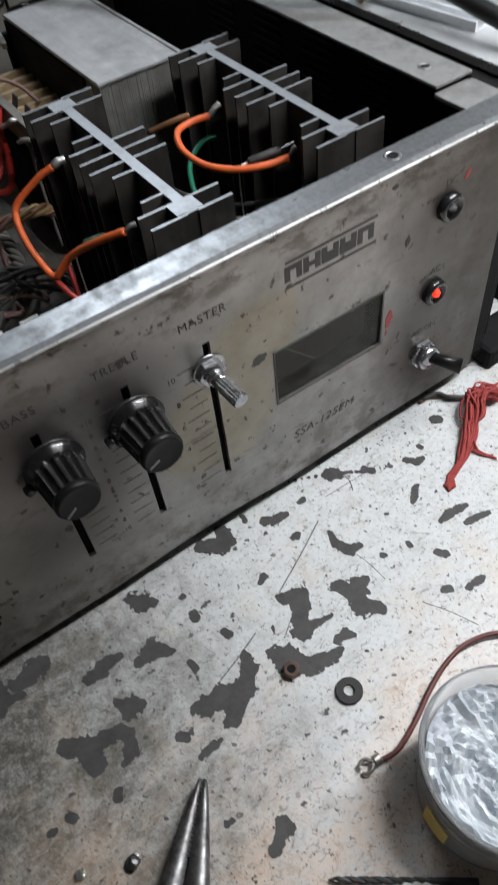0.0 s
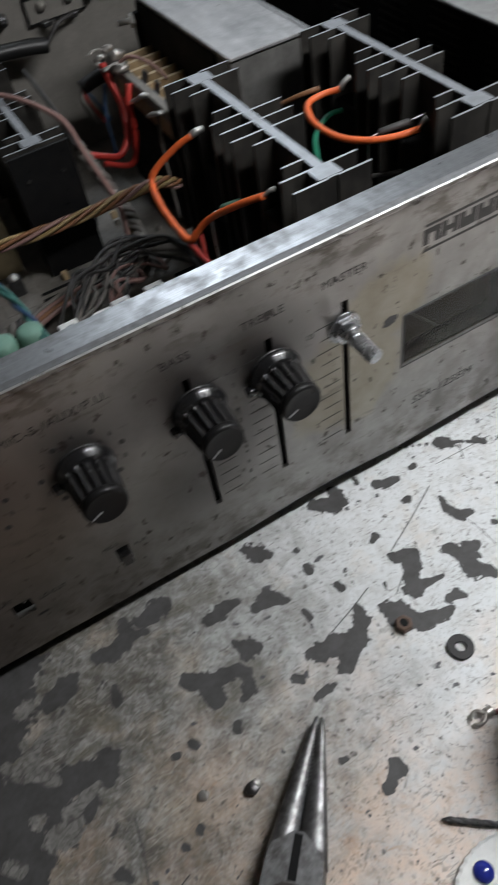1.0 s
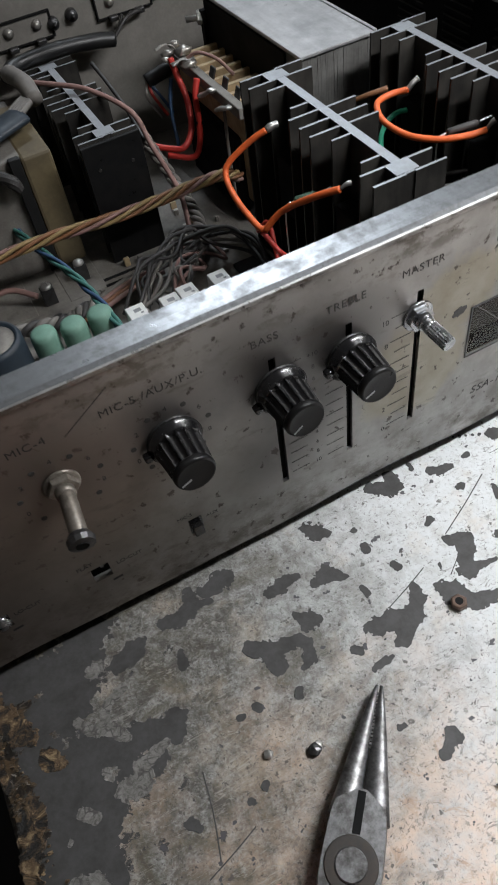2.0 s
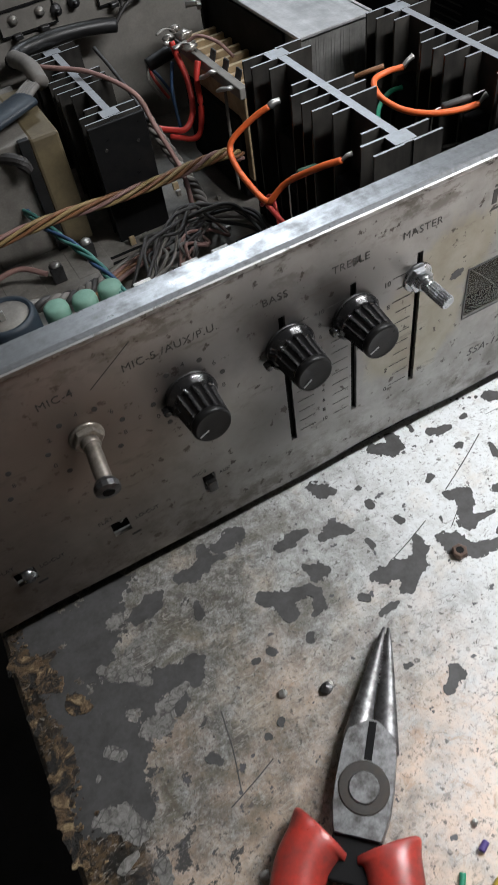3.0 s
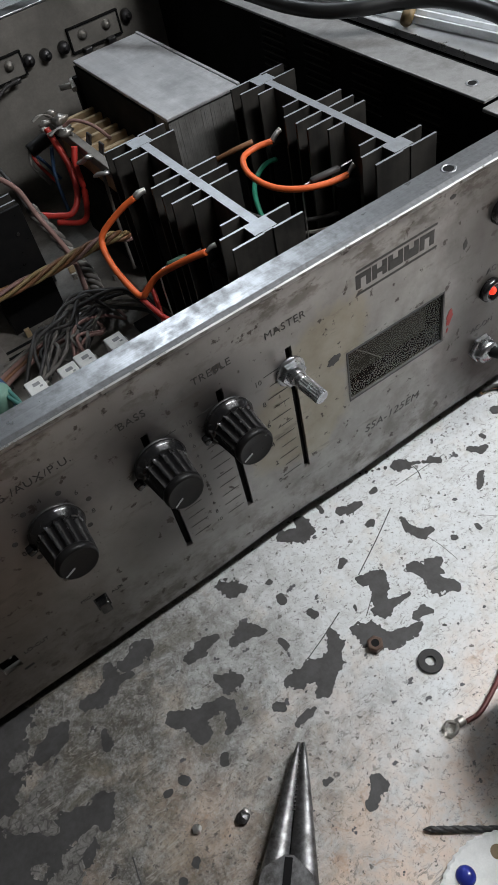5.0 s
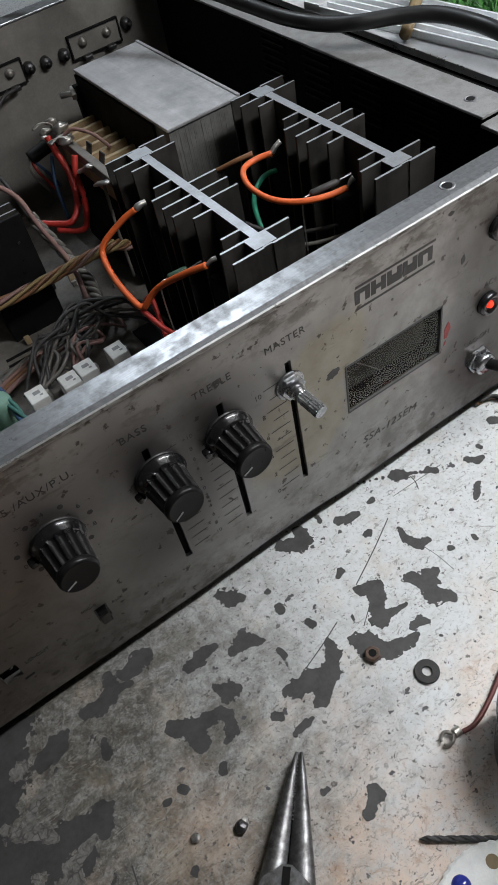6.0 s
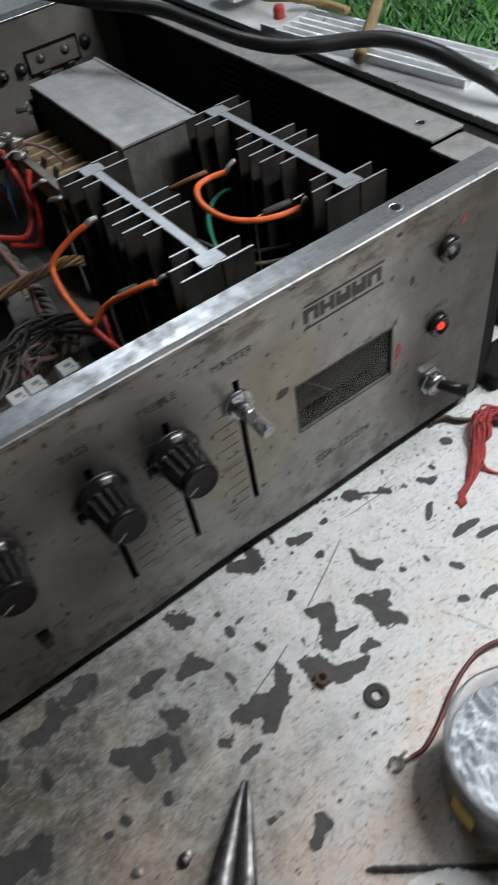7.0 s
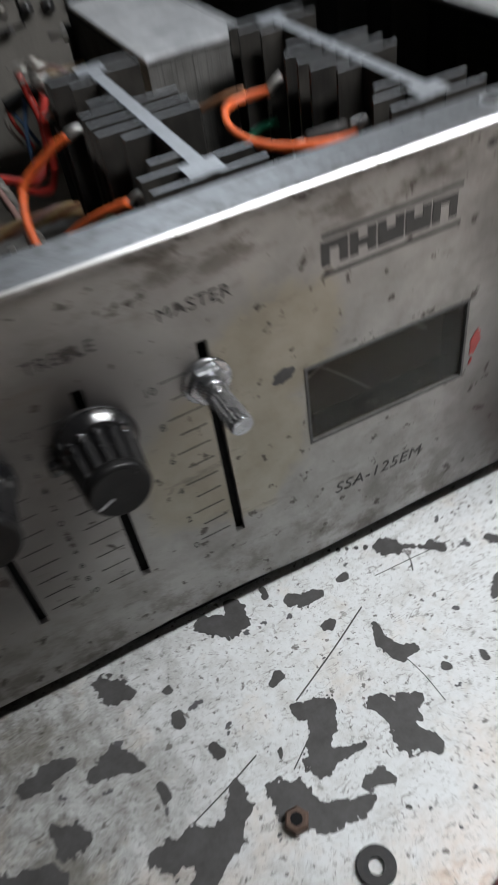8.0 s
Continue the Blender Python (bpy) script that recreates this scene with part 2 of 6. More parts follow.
M_BENCH = bench_material()
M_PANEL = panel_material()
M_CORE = worn_paint("exposed_dark_core", (0.072, 0.071, 0.071), (0.042, 0.040, 0.039), 0, 0.5, 500, 110, 0.8, 0.25)
M_CORE.node_tree.nodes["Principled BSDF"].inputs["Specular IOR Level"].default_value = 0.35
M_FLAKE = flake_material()
M_CRUST = crust_material()
M_STEEL = worn_paint("zinc_plated_flange", (0.33, 0.34, 0.355), (0.10, 0.097, 0.093), 0.8, 0.34, 900, 210, 0.65, 0.07, (0.06, 2, 1))
M_ZINC = worn_paint("dull_zinc_sheet", (0.30, 0.30, 0.298), (0.14, 0.135, 0.13), 0.35, 0.45, 900, 90, 0.75, 0.12, (1, 4, 1))
M_EDGE = worn_paint("bare_bright_edge", (0.75, 0.76, 0.76), (0.42, 0.41, 0.40), 0.85, 0.30, 900, 120, 0.35, 0.05)
M_INNER = worn_paint("dusty_grey_sheet", (0.20, 0.185, 0.165), (0.095, 0.085, 0.075), 0.1, 0.6, 700, 55, 0.8, 0.2)
M_REAR = worn_paint("dusty_rear_sheet", (0.23, 0.215, 0.195), (0.135, 0.125, 0.112), 0.1, 0.55, 700, 40, 0.7, 0.15)
M_BLACK = worn_paint("flat_black_paint", (0.006, 0.006, 0.0065), (0.012, 0.0115, 0.011), 0, 0.72, 900, 70, 0.5, 0.15)
M_BLACK.node_tree.nodes["Principled BSDF"].inputs["Specular IOR Level"].default_value = 0.15
M_FIN = worn_paint("dusty_black_anodise", (0.022, 0.021, 0.020), (0.070, 0.064, 0.056), 0.3, 0.45, 350, 60, 0.75, 0.15, (1, 1, 0.1))
M_CUT = worn_paint("sawn_aluminium", (0.42, 0.44, 0.47), (0.25, 0.255, 0.26), 0.6, 0.36, 900, 120, 0.6, 0.15)
M_SILICON = worn_paint("silicon_steel_edges", (0.22, 0.215, 0.205), (0.09, 0.086, 0.08), 0.3, 0.5, 260, 60, 0.8, 0.15, (6, 1, 0.12))
M_COVER = worn_paint("transformer_cover", (0.66, 0.66, 0.67), (0.22, 0.22, 0.225), 0.5, 0.34, 260, 48, 0.8, 0.12, (1, 0.10, 1))
M_BOBBIN = worn_paint("tan_bobbin", (0.46, 0.34, 0.20), (0.26, 0.19, 0.115), 0, 0.6, 600, 120, 0.7, 0.2)
M_TAG = worn_paint("tinned_tag", (0.62, 0.61, 0.59), (0.34, 0.32, 0.29), 0.85, 0.35, 900, 200, 0.6, 0.3)
M_CHROME = worn_paint("plated_shaft", (0.42, 0.43, 0.45), (0.16, 0.16, 0.16), 0.95, 0.24, 900, 200, 0.5, 0.1)
M_NICKEL = worn_paint("dull_nickel", (0.50, 0.48, 0.45), (0.24, 0.21, 0.18), 0.8, 0.36, 900, 200, 0.7, 0.2)
M_KNOB = worn_paint("black_knob_plastic", (0.008, 0.008, 0.009), (0.016, 0.0155, 0.015), 0, 0.17, 900, 220, 0.6, 0.04)
M_KNOB.node_tree.nodes["Principled BSDF"].inputs["Specular IOR Level"].default_value = 0.7
M_CAP = worn_paint("black_cap_plastic", (0.007, 0.007, 0.0075), (0.013, 0.0125, 0.012), 0, 0.34, 900, 220, 0.6, 0.06)
M_CAP.node_tree.nodes["Principled BSDF"].inputs["Specular IOR Level"].default_value = 0.22
M_DULL = worn_paint("greasy_dull_shaft", (0.33, 0.30, 0.265), (0.13, 0.11, 0.09), 0.75, 0.40, 900, 200, 0.8, 0.15)
M_RUBBER = worn_paint("black_rubber", (0.007, 0.007, 0.0075), (0.018, 0.0175, 0.017), 0, 0.42, 900, 60, 0.5, 0.1)
M_PRINT = worn_paint("faded_dark_print", (0.026, 0.025, 0.024), (0.075, 0.071, 0.067), 0.0, 0.6, 1500, 420, 0.4, 0.05)
M_LOGO = plain("dark_logo_print", (0.045, 0.043, 0.041), 0.6)
M_WHITE = plain("white_plastic", (0.78, 0.78, 0.76), 0.45)
M_LABELPRINT = plain("grey_label_print", (0.30, 0.30, 0.31), 0.6)
M_ORANGE = plain("orange_insulation", (0.80, 0.145, 0.035), 0.42)
M_RED = plain("red_insulation", (0.50, 0.035, 0.025), 0.42)
M_BROWN = plain("brown_insulation", (0.22, 0.10, 0.045), 0.5)
M_OCHRE = plain("yellow_brown_insulation", (0.30, 0.205, 0.09), 0.5)
M_PINK = plain("faded_pink_insulation", (0.28, 0.16, 0.14), 0.6)
M_GREYWIRE = plain("dusty_grey_insulation", (0.17, 0.155, 0.14), 0.6)
M_DARKWIRE = plain("dusty_dark_insulation", (0.036, 0.033, 0.032), 0.55)
M_GREEN = plain("green_insulation", (0.02, 0.26, 0.15), 0.42)
M_BLUE = plain("blue_insulation", (0.03, 0.075, 0.16), 0.5)
M_TEAL = plain("dusty_teal_insulation", (0.05, 0.17, 0.15), 0.5)
M_CAPGREEN = plain("dusty_green_sleeve", (0.16, 0.30, 0.235), 0.55)
M_DARKGREEN = plain("dark_green_sleeve", (0.035, 0.085, 0.055), 0.5)
M_CAPBLUE = plain("dusty_blue_sleeve", (0.020, 0.030, 0.042), 0.5)
M_PLIERRED = worn_paint("red_pvc_grip", (0.44, 0.040, 0.028), (0.10, 0.03, 0.026), 0, 0.34, 500, 90, 0.75, 0.15)
M_PLIER = worn_paint("worn_tool_steel", (0.24, 0.24, 0.245), (0.06, 0.056, 0.052), 0.85, 0.42, 700, 190, 0.95, 0.12)
M_DARKSTEEL = worn_paint("dark_steel", (0.10, 0.10, 0.105), (0.05, 0.045, 0.04), 0.8, 0.38, 900, 200, 0.6, 0.3)
M_CRUST_STEEL = worn_paint("browned_steel", (0.022, 0.019, 0.017), (0.05, 0.036, 0.026), 0.0, 0.6, 700, 160, 0.7, 0.15)
M_FOIL = worn_paint("crumpled_foil", (0.66, 0.69, 0.72), (0.36, 0.40, 0.45), 0.1, 0.32, 300, 130, 0.8, 0.2)
M_GLASS = glass_material()
# card coloured near black to keep the dial dim
M_METER = worn_paint("dark_dial_card", (0.034, 0.027, 0.020), (0.018, 0.015, 0.012), 0, 0.5, 300, 50, 0.8, 0.05)
M_THREAD = worn_paint("red_cotton", (0.36, 0.055, 0.05), (0.20, 0.03, 0.03), 0, 0.9, 900, 200, 0.6, 0.4)
M_REDSPOT = plain("red_nail_paint", (0.30, 0.025, 0.018), 0.35)
M_ALU = worn_paint("mill_aluminium", (0.78, 0.80, 0.82), (0.55, 0.56, 0.57), 0.55, 0.33, 700, 60, 0.6, 0.12, (6, 0.4, 1))
M_STICK = worn_paint("tan_tube", (0.20, 0.135, 0.055), (0.11, 0.07, 0.03), 0, 0.5, 500, 60, 0.6, 0.2)
M_YELLOW = plain("yellow_plastic", (0.55, 0.40, 0.06), 0.4)
M_WALL = worn_paint("limewashed_wall", (0.27, 0.24, 0.21), (0.18, 0.155, 0.13), 0, 0.85, 60, 4, 0.6, 0.2)
# floor colour lowered to near black to hold the shade below the bench
M_FLOOR = worn_paint("shade_dark_cement_floor", (0.018, 0.0165, 0.0155), (0.009, 0.008, 0.0075), 0, 0.9, 60, 5, 0.7, 0.3)
M_CEIL = worn_paint("sooty_ceiling", (0.36, 0.345, 0.32), (0.24, 0.23, 0.21), 0, 0.9, 50, 3, 0.5, 0.1)
M_LED = glow("lit_red_led", (1.0, 0.035, 0.012), 1.2)
M_TUBE = glow("lit_tube", (0.93, 0.97, 1.0), 2.0)
M_PLASTIC = material("cloudy_plastic")[0]
_p = M_PLASTIC.node_tree.nodes["Principled BSDF"]
_p.inputs["Base Color"].default_value = (0.86, 0.88, 0.90, 1)
_p.inputs["Roughness"].default_value = 0.16
_p.inputs["Transmission Weight"].default_value = 0.86
_p.inputs["IOR"].default_value = 1.2


def grass_material():
    m, nt, b = material("green_turf_blade")
    g = nt.nodes.new("ShaderNodeNewGeometry")
    ramp = blend(nt, g.outputs["Random Per Island"], (0.022, 0.105, 0.024), (0.13, 0.38, 0.085))
    nt.links.new(ramp, b.inputs["Base Color"])
    b.inputs["Roughness"].default_value = 0.4
    return m


M_GRASS = grass_material()
M_TURF = plain("turf_backing", (0.012, 0.035, 0.012), 0.8)

# ---------------- mesh helpers ----------------


def finish(name, bm, mats, smooth=False):
    bmesh.ops.recalc_face_normals(bm, faces=bm.faces)
    me = bpy.data.meshes.new(name)
    for f in bm.faces:
        f.smooth = smooth
    bm.to_mesh(me)
    bm.free()
    for m in mats if isinstance(mats, (list, tuple)) else [mats]:
        me.materials.append(m)
    return me


def part(name, bm, mats, parent=None, label="", smooth=False):
    ob = new(name, finish(name, bm, mats, smooth))
    if parent is not None:
        ob.parent = parent
        ob.matrix_parent_inverse = parent.matrix_world.inverted()
    if label:
        ob["label"] = label
    return ob


def thing(name, at, label, category, group="", kind=""):
    ob = new(name)
    ob.empty_display_size = 0.005
    ob.matrix_world = Matrix.Translation(at)
    bpy.context.view_layer.update()
    return tagged(ob, label, category, group, kind)


def box(lo, hi, bevel=0.0, bm=None, mat=0, seg=2):
    own = bm or bmesh.new()
    r = bmesh.ops.create_cube(own, size=1.0)
    for v in r["verts"]:
        v.co = Vector([lo[k] + (hi[k] - lo[k]) * (v.co[k] + 0.5) for k in range(3)])
    faces = {f for v in r["verts"] for f in v.link_faces}
    for f in faces:
        f.material_index = mat
    if bevel:
        edges = {e for v in r["verts"] for e in v.link_edges}
        bmesh.ops.bevel(own, geom=list(edges), offset=bevel, segments=seg, profile=0.5, affect="EDGES")
    return own


def axis_turn(a, b):
    return (Vector(b) - Vector(a)).to_track_quat("Z", "Y").to_matrix().to_4x4()


def cone(a, b, r1, r2, seg=20, bm=None, mat=0, caps=True):
    own = bm or bmesh.new()
    n = (Vector(b) - Vector(a)).length
    m = Matrix.Translation((Vector(a) + Vector(b)) / 2) @ axis_turn(a, b)
    r = bmesh.ops.create_cone(own, cap_ends=caps, segments=seg, radius1=r1, radius2=r2, depth=n, matrix=m)
    for f in {f for v in r["verts"] for f in v.link_faces}:
        f.material_index = mat
    return own


def lathe(profile, seg=32, bm=None, wave=None, m=Matrix.Identity(4)):
    """Turns (radius, height) pairs about z; wave(angle, k) scales the radius."""
    own = bm or bmesh.new()
    rings = []
    for k, (r, z) in enumerate(profile):
        ring = []
        for s in range(seg):
            a = 2 * math.pi * s / seg
            q = r * (wave(a, k) if wave else 1.0)
            ring.append(own.verts.new(m @ Vector((q * math.cos(a), q * math.sin(a), z))))
        rings.append(ring)
    for lo, hi in zip(rings, rings[1:]):
        for s in range(seg):
            own.faces.new((lo[s], lo[(s + 1) % seg], hi[(s + 1) % seg], hi[s]))
    own.faces.new(rings[-1])
    own.faces.new(rings[0][::-1])
    return own


def spline(points, per=8):
    pts = [Vector(p) for p in points]
    pts = [2 * pts[0] - pts[1], *pts, 2 * pts[-1] - pts[-2]]
    out = []
    for a, b, c, d in zip(pts, pts[1:], pts[2:], pts[3:]):
        for k in range(per):
            t = k / per
            out.append(0.5 * (2 * b + (c - a) * t + (2 * a - 5 * b + 4 * c - d) * t * t + (3 * b - a - 3 * c + d) * t**3))
    return out + [pts[-2]]


def tube(points, r, seg=8, per=8, bm=None, mat=0, flat=1.0, jitter=0.0, raw=False):
    """A round bar swept along a smooth line."""
    own = bm or bmesh.new()
    line = [Vector(p) for p in points] if raw else spline(points, per)
    rings, up = [], Vector((0.13, 0.21, 1)).normalized()
    for k, p in enumerate(line):
        d = (line[min(k + 1, len(line) - 1)] - line[max(k - 1, 0)]).normalized()
        side = d.cross(up)
        side = side.normalized() if side.length > 1e-4 else d.orthogonal().normalized()
        over = side.cross(d).normalized()
        rr = r * (1 + jitter * noise.noise(p * 140))
        rings.append([own.verts.new(p + rr * (math.cos(a) * side + flat * math.sin(a) * over)) for a in (2 * math.pi * s / seg for s in range(seg))])
    made = []
    for lo, hi in zip(rings, rings[1:]):
        for s in range(seg):
            made.append(own.faces.new((lo[s], lo[(s + 1) % seg], hi[(s + 1) % seg], hi[s])))
    made += [own.faces.new(rings[-1]), own.faces.new(rings[0][::-1])]
    for f in made:
        f.material_index = mat
    return own


def plate_with_holes(x0, x1, z0, z1, y0, y1, holes):
    """An upright sheet from y0 (front) to y1 with rectangular openings (x0, x1, z0, z1)."""
    bm = bmesh.new()
    xs = sorted({x0, x1, *(h[0] for h in holes), *(h[1] for h in holes)})
    zs = sorted({z0, z1, *(h[2] for h in holes), *(h[3] for h in holes)})
    cell = {}
    for i in range(len(xs) - 1):
        for k in range(len(zs) - 1):
            cx, cz = (xs[i] + xs[i + 1]) / 2, (zs[k] + zs[k + 1]) / 2
            cell[i, k] = not any(h[0] < cx < h[1] and h[2] < cz < h[3] for h in holes)
    cache = {}

    def vert(x, y, z):
        key = (round(x, 6), round(y, 6), round(z, 6))
        if key not in cache:
            cache[key] = bm.verts.new(key)
        return cache[key]

    for (i, k), solid in cell.items():
        if not solid:
            continue
        a, b, c, d = xs[i], xs[i + 1], zs[k], zs[k + 1]
        bm.faces.new((vert(a, y0, c), vert(b, y0, c), vert(b, y0, d), vert(a, y0, d)))
        bm.faces.new((vert(a, y1, d), vert(b, y1, d), vert(b, y1, c), vert(a, y1, c)))
        for dx, dz, p, q in ((-1, 0, (a, c), (a, d)), (1, 0, (b, d), (b, c)), (0, -1, (b, c), (a, c)), (0, 1, (a, d), (b, d))):
            if not cell.get((i + dx, k + dz), False):
                bm.faces.new((vert(p[0], y0, p[1]), vert(q[0], y0, q[1]), vert(q[0], y1, q[1]), vert(p[0], y1, p[1])))
    return bm


def lettering(text, x, y, z, size, mat, parent, name="lettering", shear=0.0, align="LEFT", space=1.0):
    """Printed words on the upright front, standing 0.1 mm proud."""
    cu = bpy.data.curves.new(name, "FONT")
    cu.body, cu.size, cu.align_x, cu.shear, cu.space_character = text, size, align, shear, space
    cu.extrude, cu.offset = 0.00005, 0.0
    tmp = new("tmp", cu)
    bpy.context.view_layer.update()
    me = bpy.data.meshes.new_from_object(tmp.evaluated_get(bpy.context.evaluated_depsgraph_get()))
    bpy.data.objects.remove(tmp)
    me.materials.clear()
    me.materials.append(mat)
    ob = new(name, me)
    ob.matrix_world = pose(x, y, z, 90, 0, 0)
    bpy.context.view_layer.update()
    if parent is not None:
        mw = ob.matrix_world.copy()
        ob.parent = parent
        ob.matrix_parent_inverse = parent.matrix_world.inverted()
        ob.matrix_world = mw
    return ob


# ---------------- the room ----------------
tagged(part("floor", box((-1.6, -1.8, -0.80), (1.8, 2.0, -0.75)), M_FLOOR), "bare grey cement workshop floor", "floor", kind="structure")
tagged(part("ceiling", box((-1.6, -1.8, 1.85), (1.8, 2.0, 1.95)), M_CEIL), "sooty grey workshop ceiling", "ceiling", kind="structure")
tagged(part("wall_south", box((-1.6, -1.9, -0.75), (1.8, -1.8, 1.85)), M_WALL), "grimy limewashed workshop wall", "wall", kind="structure")
tagged(part("wall_north", box((-1.6, 2.0, -0.75), (1.8, 2.1, 1.85)), M_WALL), "grimy limewashed workshop wall", "wall", kind="structure")
tagged(part("wall_west", box((-1.7, -1.9, -0.75), (-1.6, 2.1, 1.85)), M_WALL), "grimy limewashed workshop wall", "wall", kind="structure")
bm = box((1.8, -1.9, -0.75), (1.9, 0.05, 1.85))
box((1.8, 1.05, -0.75), (1.9, 2.1, 1.85), bm=bm)
box((1.8, 0.05, 1.30), (1.9, 1.05, 1.85), bm=bm)
tagged(part("wall_east", bm, M_WALL), "grimy limewashed workshop wall with an open doorway", "wall", kind="structure")
# lamp body added out of view to go with the key light
fixture = thing("tube_lamp", (0.17, -0.13, 0.54), "unseen white fluorescent tube lamp added above the bench", "lamp")
part("housing", box((-0.07, -0.155, 0.555), (0.41, -0.105, 0.59), 0.004), M_WHITE, fixture)
part("tube", cone((-0.05, -0.13, 0.535), (0.39, -0.13, 0.535), 0.013, 0.013, 16), M_TUBE, fixture, "lit white tube", True)
part("cord", tube([(-0.03, -0.13, 0.59), (-0.03, -0.13, 1.3), (-0.03, -0.13, 1.85)], 0.003), M_WHITE, fixture)
part("cord", tube([(0.37, -0.13, 0.59), (0.37, -0.13, 1.3), (0.37, -0.13, 1.85)], 0.003), M_WHITE, fixture)

# ---------------- the bench ----------------
bench = thing("workbench", (0.3, 0.2, -0.75), "scuffed white laminate workbench with dark worn-through patches", "workbench")


def bench_top():
    bm = bmesh.new()
    rim = []
    n = 60
    for k in range(n + 1):
        y = -0.75 + 1.75 * k / n
        rim.append((-0.3645 + 0.004 * noise.noise((0, y * 45, 3)) + 0.003 * noise.noise((0, y * 150, 7)), y))
    lo = [bm.verts.new((x, y, -0.022)) for x, y in rim]
    mid = [bm.verts.new((x - 0.001, y, -0.003)) for x, y in rim]
    hi = [bm.verts.new((x + 0.0015, y, 0.0)) for x, y in rim]
    far_hi = [bm.verts.new((1.3, y, 0.0)) for x, y in rim]
    far_lo = [bm.verts.new((1.3, y, -0.022)) for x, y in rim]
    for a, b in ((lo, mid), (mid, hi), (hi, far_hi), (far_hi, far_lo), (far_lo, lo)):
        for k in range(n):
            bm.faces.new((a[k], a[k + 1], b[k + 1], b[k]))
    for k in (0, n):
        bm.faces.new((lo[k], mid[k], hi[k], far_hi[k], far_lo[k]))
    return bm


part("top", bench_top(), M_BENCH, bench, "white laminate worn to its dark core at one end")
for lx, ly in ((-0.30, -0.68), (1.2, -0.68), (-0.30, 0.9), (1.2, 0.9)):
    part("leg", box((lx, ly, -0.75), (lx + 0.05, ly + 0.05, -0.022), 0.003), M_STICK, bench)


def worn(*chains, mat=None, name="worn_patch", lift=0.00016):
    """One patch where the laminate is chipped away to the dark core.

    Each chain is a run of (x, y, radius); the patch is their ragged union."""
    WEAR[0] += 1
    lift += 0.0000015 * WEAR[0]
    discs = []
    for chain in chains:
        for p, q in zip(chain, chain[1:]):
            for k in range(7):
                discs.append([p[i] + (q[i] - p[i]) * k / 6 for i in range(3)])
    d = np.array(discs)
    big = d[:, 2].max()
    x0, y0 = (d[:, :2] - d[:, 2:3]).min(0) - 0.6 * big
    x1, y1 = (d[:, :2] + d[:, 2:3]).max(0) + 0.6 * big
    h = min(0.0008, max(0.00035, big / 9))
    nx, ny = int((x1 - x0) / h) + 2, int((y1 - y0) / h) + 2
    gx, gy = x0 + h * np.arange(nx), y0 + h * np.arange(ny)
    dist = np.sqrt((gx[:, None, None] - d[:, 0]) ** 2 + (gy[None, :, None] - d[:, 1]) ** 2)
    field = ((d[:, 2] - dist) / np.maximum(d[:, 2], 0.0012)).max(2)
    for a in range(nx):
        for b in range(ny):
            if -0.8 < field[a, b] < 0.8:
                x, y = gx[a], gy[b]
                field[a, b] += 0.48 * noise.noise((x * 210, y * 210, 1.7)) + 0.34 * noise.noise((x * 520, y * 520, 4.2)) + 0.27 * noise.noise((x * 1100, y * 1100, 9.1))
    bm = bmesh.new()
    made = {}

    def vert(key, x, y):
        if key not in made:
            made[key] = bm.verts.new((x, y, lift))
        return made[key]

    for a in range(nx - 1):
        for b in range(ny - 1):
            ring = [(a, b), (a + 1, b), (a + 1, b + 1), (a, b + 1)]
            if max(field[c] for c in ring) <= 0:
                continue
            vs = []
            for c, e in zip(ring, ring[1:] + ring[:1]):
                fc, fe = field[c], field[e]
                if fc > 0:
                    vs.append(vert(c, gx[c[0]], gy[c[1]]))
                if (fc > 0) != (fe > 0):
                    t = fc / (fc - fe)
                    key = (c, e) if c < e else (e, c)
                    vs.append(vert(key, gx[c[0]] + t * (gx[e[0]] - gx[c[0]]), gy[c[1]] + t * (gy[e[1]] - gy[c[1]])))
            if len(set(vs)) > 2:
                bm.faces.new(vs)
    rim = [e for e in bm.edges if e.is_boundary]
    skirt = bmesh.ops.extrude_edge_only(bm, edges=rim)
    for v in skirt["geom"]:
        if isinstance(v, bmesh.types.BMVert):
            v.co.z = -0.0004
    part(name, bm, mat or M_CORE, bench)


WEAR = [0]
worn([(-0.2075, -0.0601, 0.0036), (-0.1998, -0.0608, 0.0044), (-0.1913, -0.0629, 0.0048), (-0.1846, -0.0585, 0.0035), (-0.1826, -0.052, 0.0017)], [(-0.1954, -0.0645, 0.0036), (-0.1998, -0.0698, 0.0032), (-0.2029, -0.0703, 0.0021)])
worn([(-0.1718, -0.0599, 0.0042), (-0.1694, -0.0654, 0.0053), (-0.164, -0.0714, 0.0037), (-0.1559, -0.0731, 0.0031), (-0.1506, -0.0731, 0.0015)])
worn([(-0.1559, -0.0424, 0.003), (-0.1501, -0.0458, 0.0047), (-0.1552, -0.0515, 0.0025), (-0.1583, -0.0579, 0.0044)], [(-0.1579, -0.0582, 0.0031), (-0.1511, -0.0588, 0.0021), (-0.1453, -0.0599, 0.0012)])
worn([(-0.1351, -0.0509, 0.0023), (-0.131, -0.0566, 0.0051), (-0.1327, -0.0643, 0.0049)], [(-0.1288, -0.0554, 0.0039), (-0.1236, -0.0561, 0.0019)], [(-0.1327, -0.0643, 0.0041), (-0.1275, -0.0676, 0.0029), (-0.1274, -0.0713, 0.0013)])
worn([(-0.1505, -0.0698, 0.0014), (-0.1457, -0.0693, 0.0024), (-0.1433, -0.0715, 0.0012)])
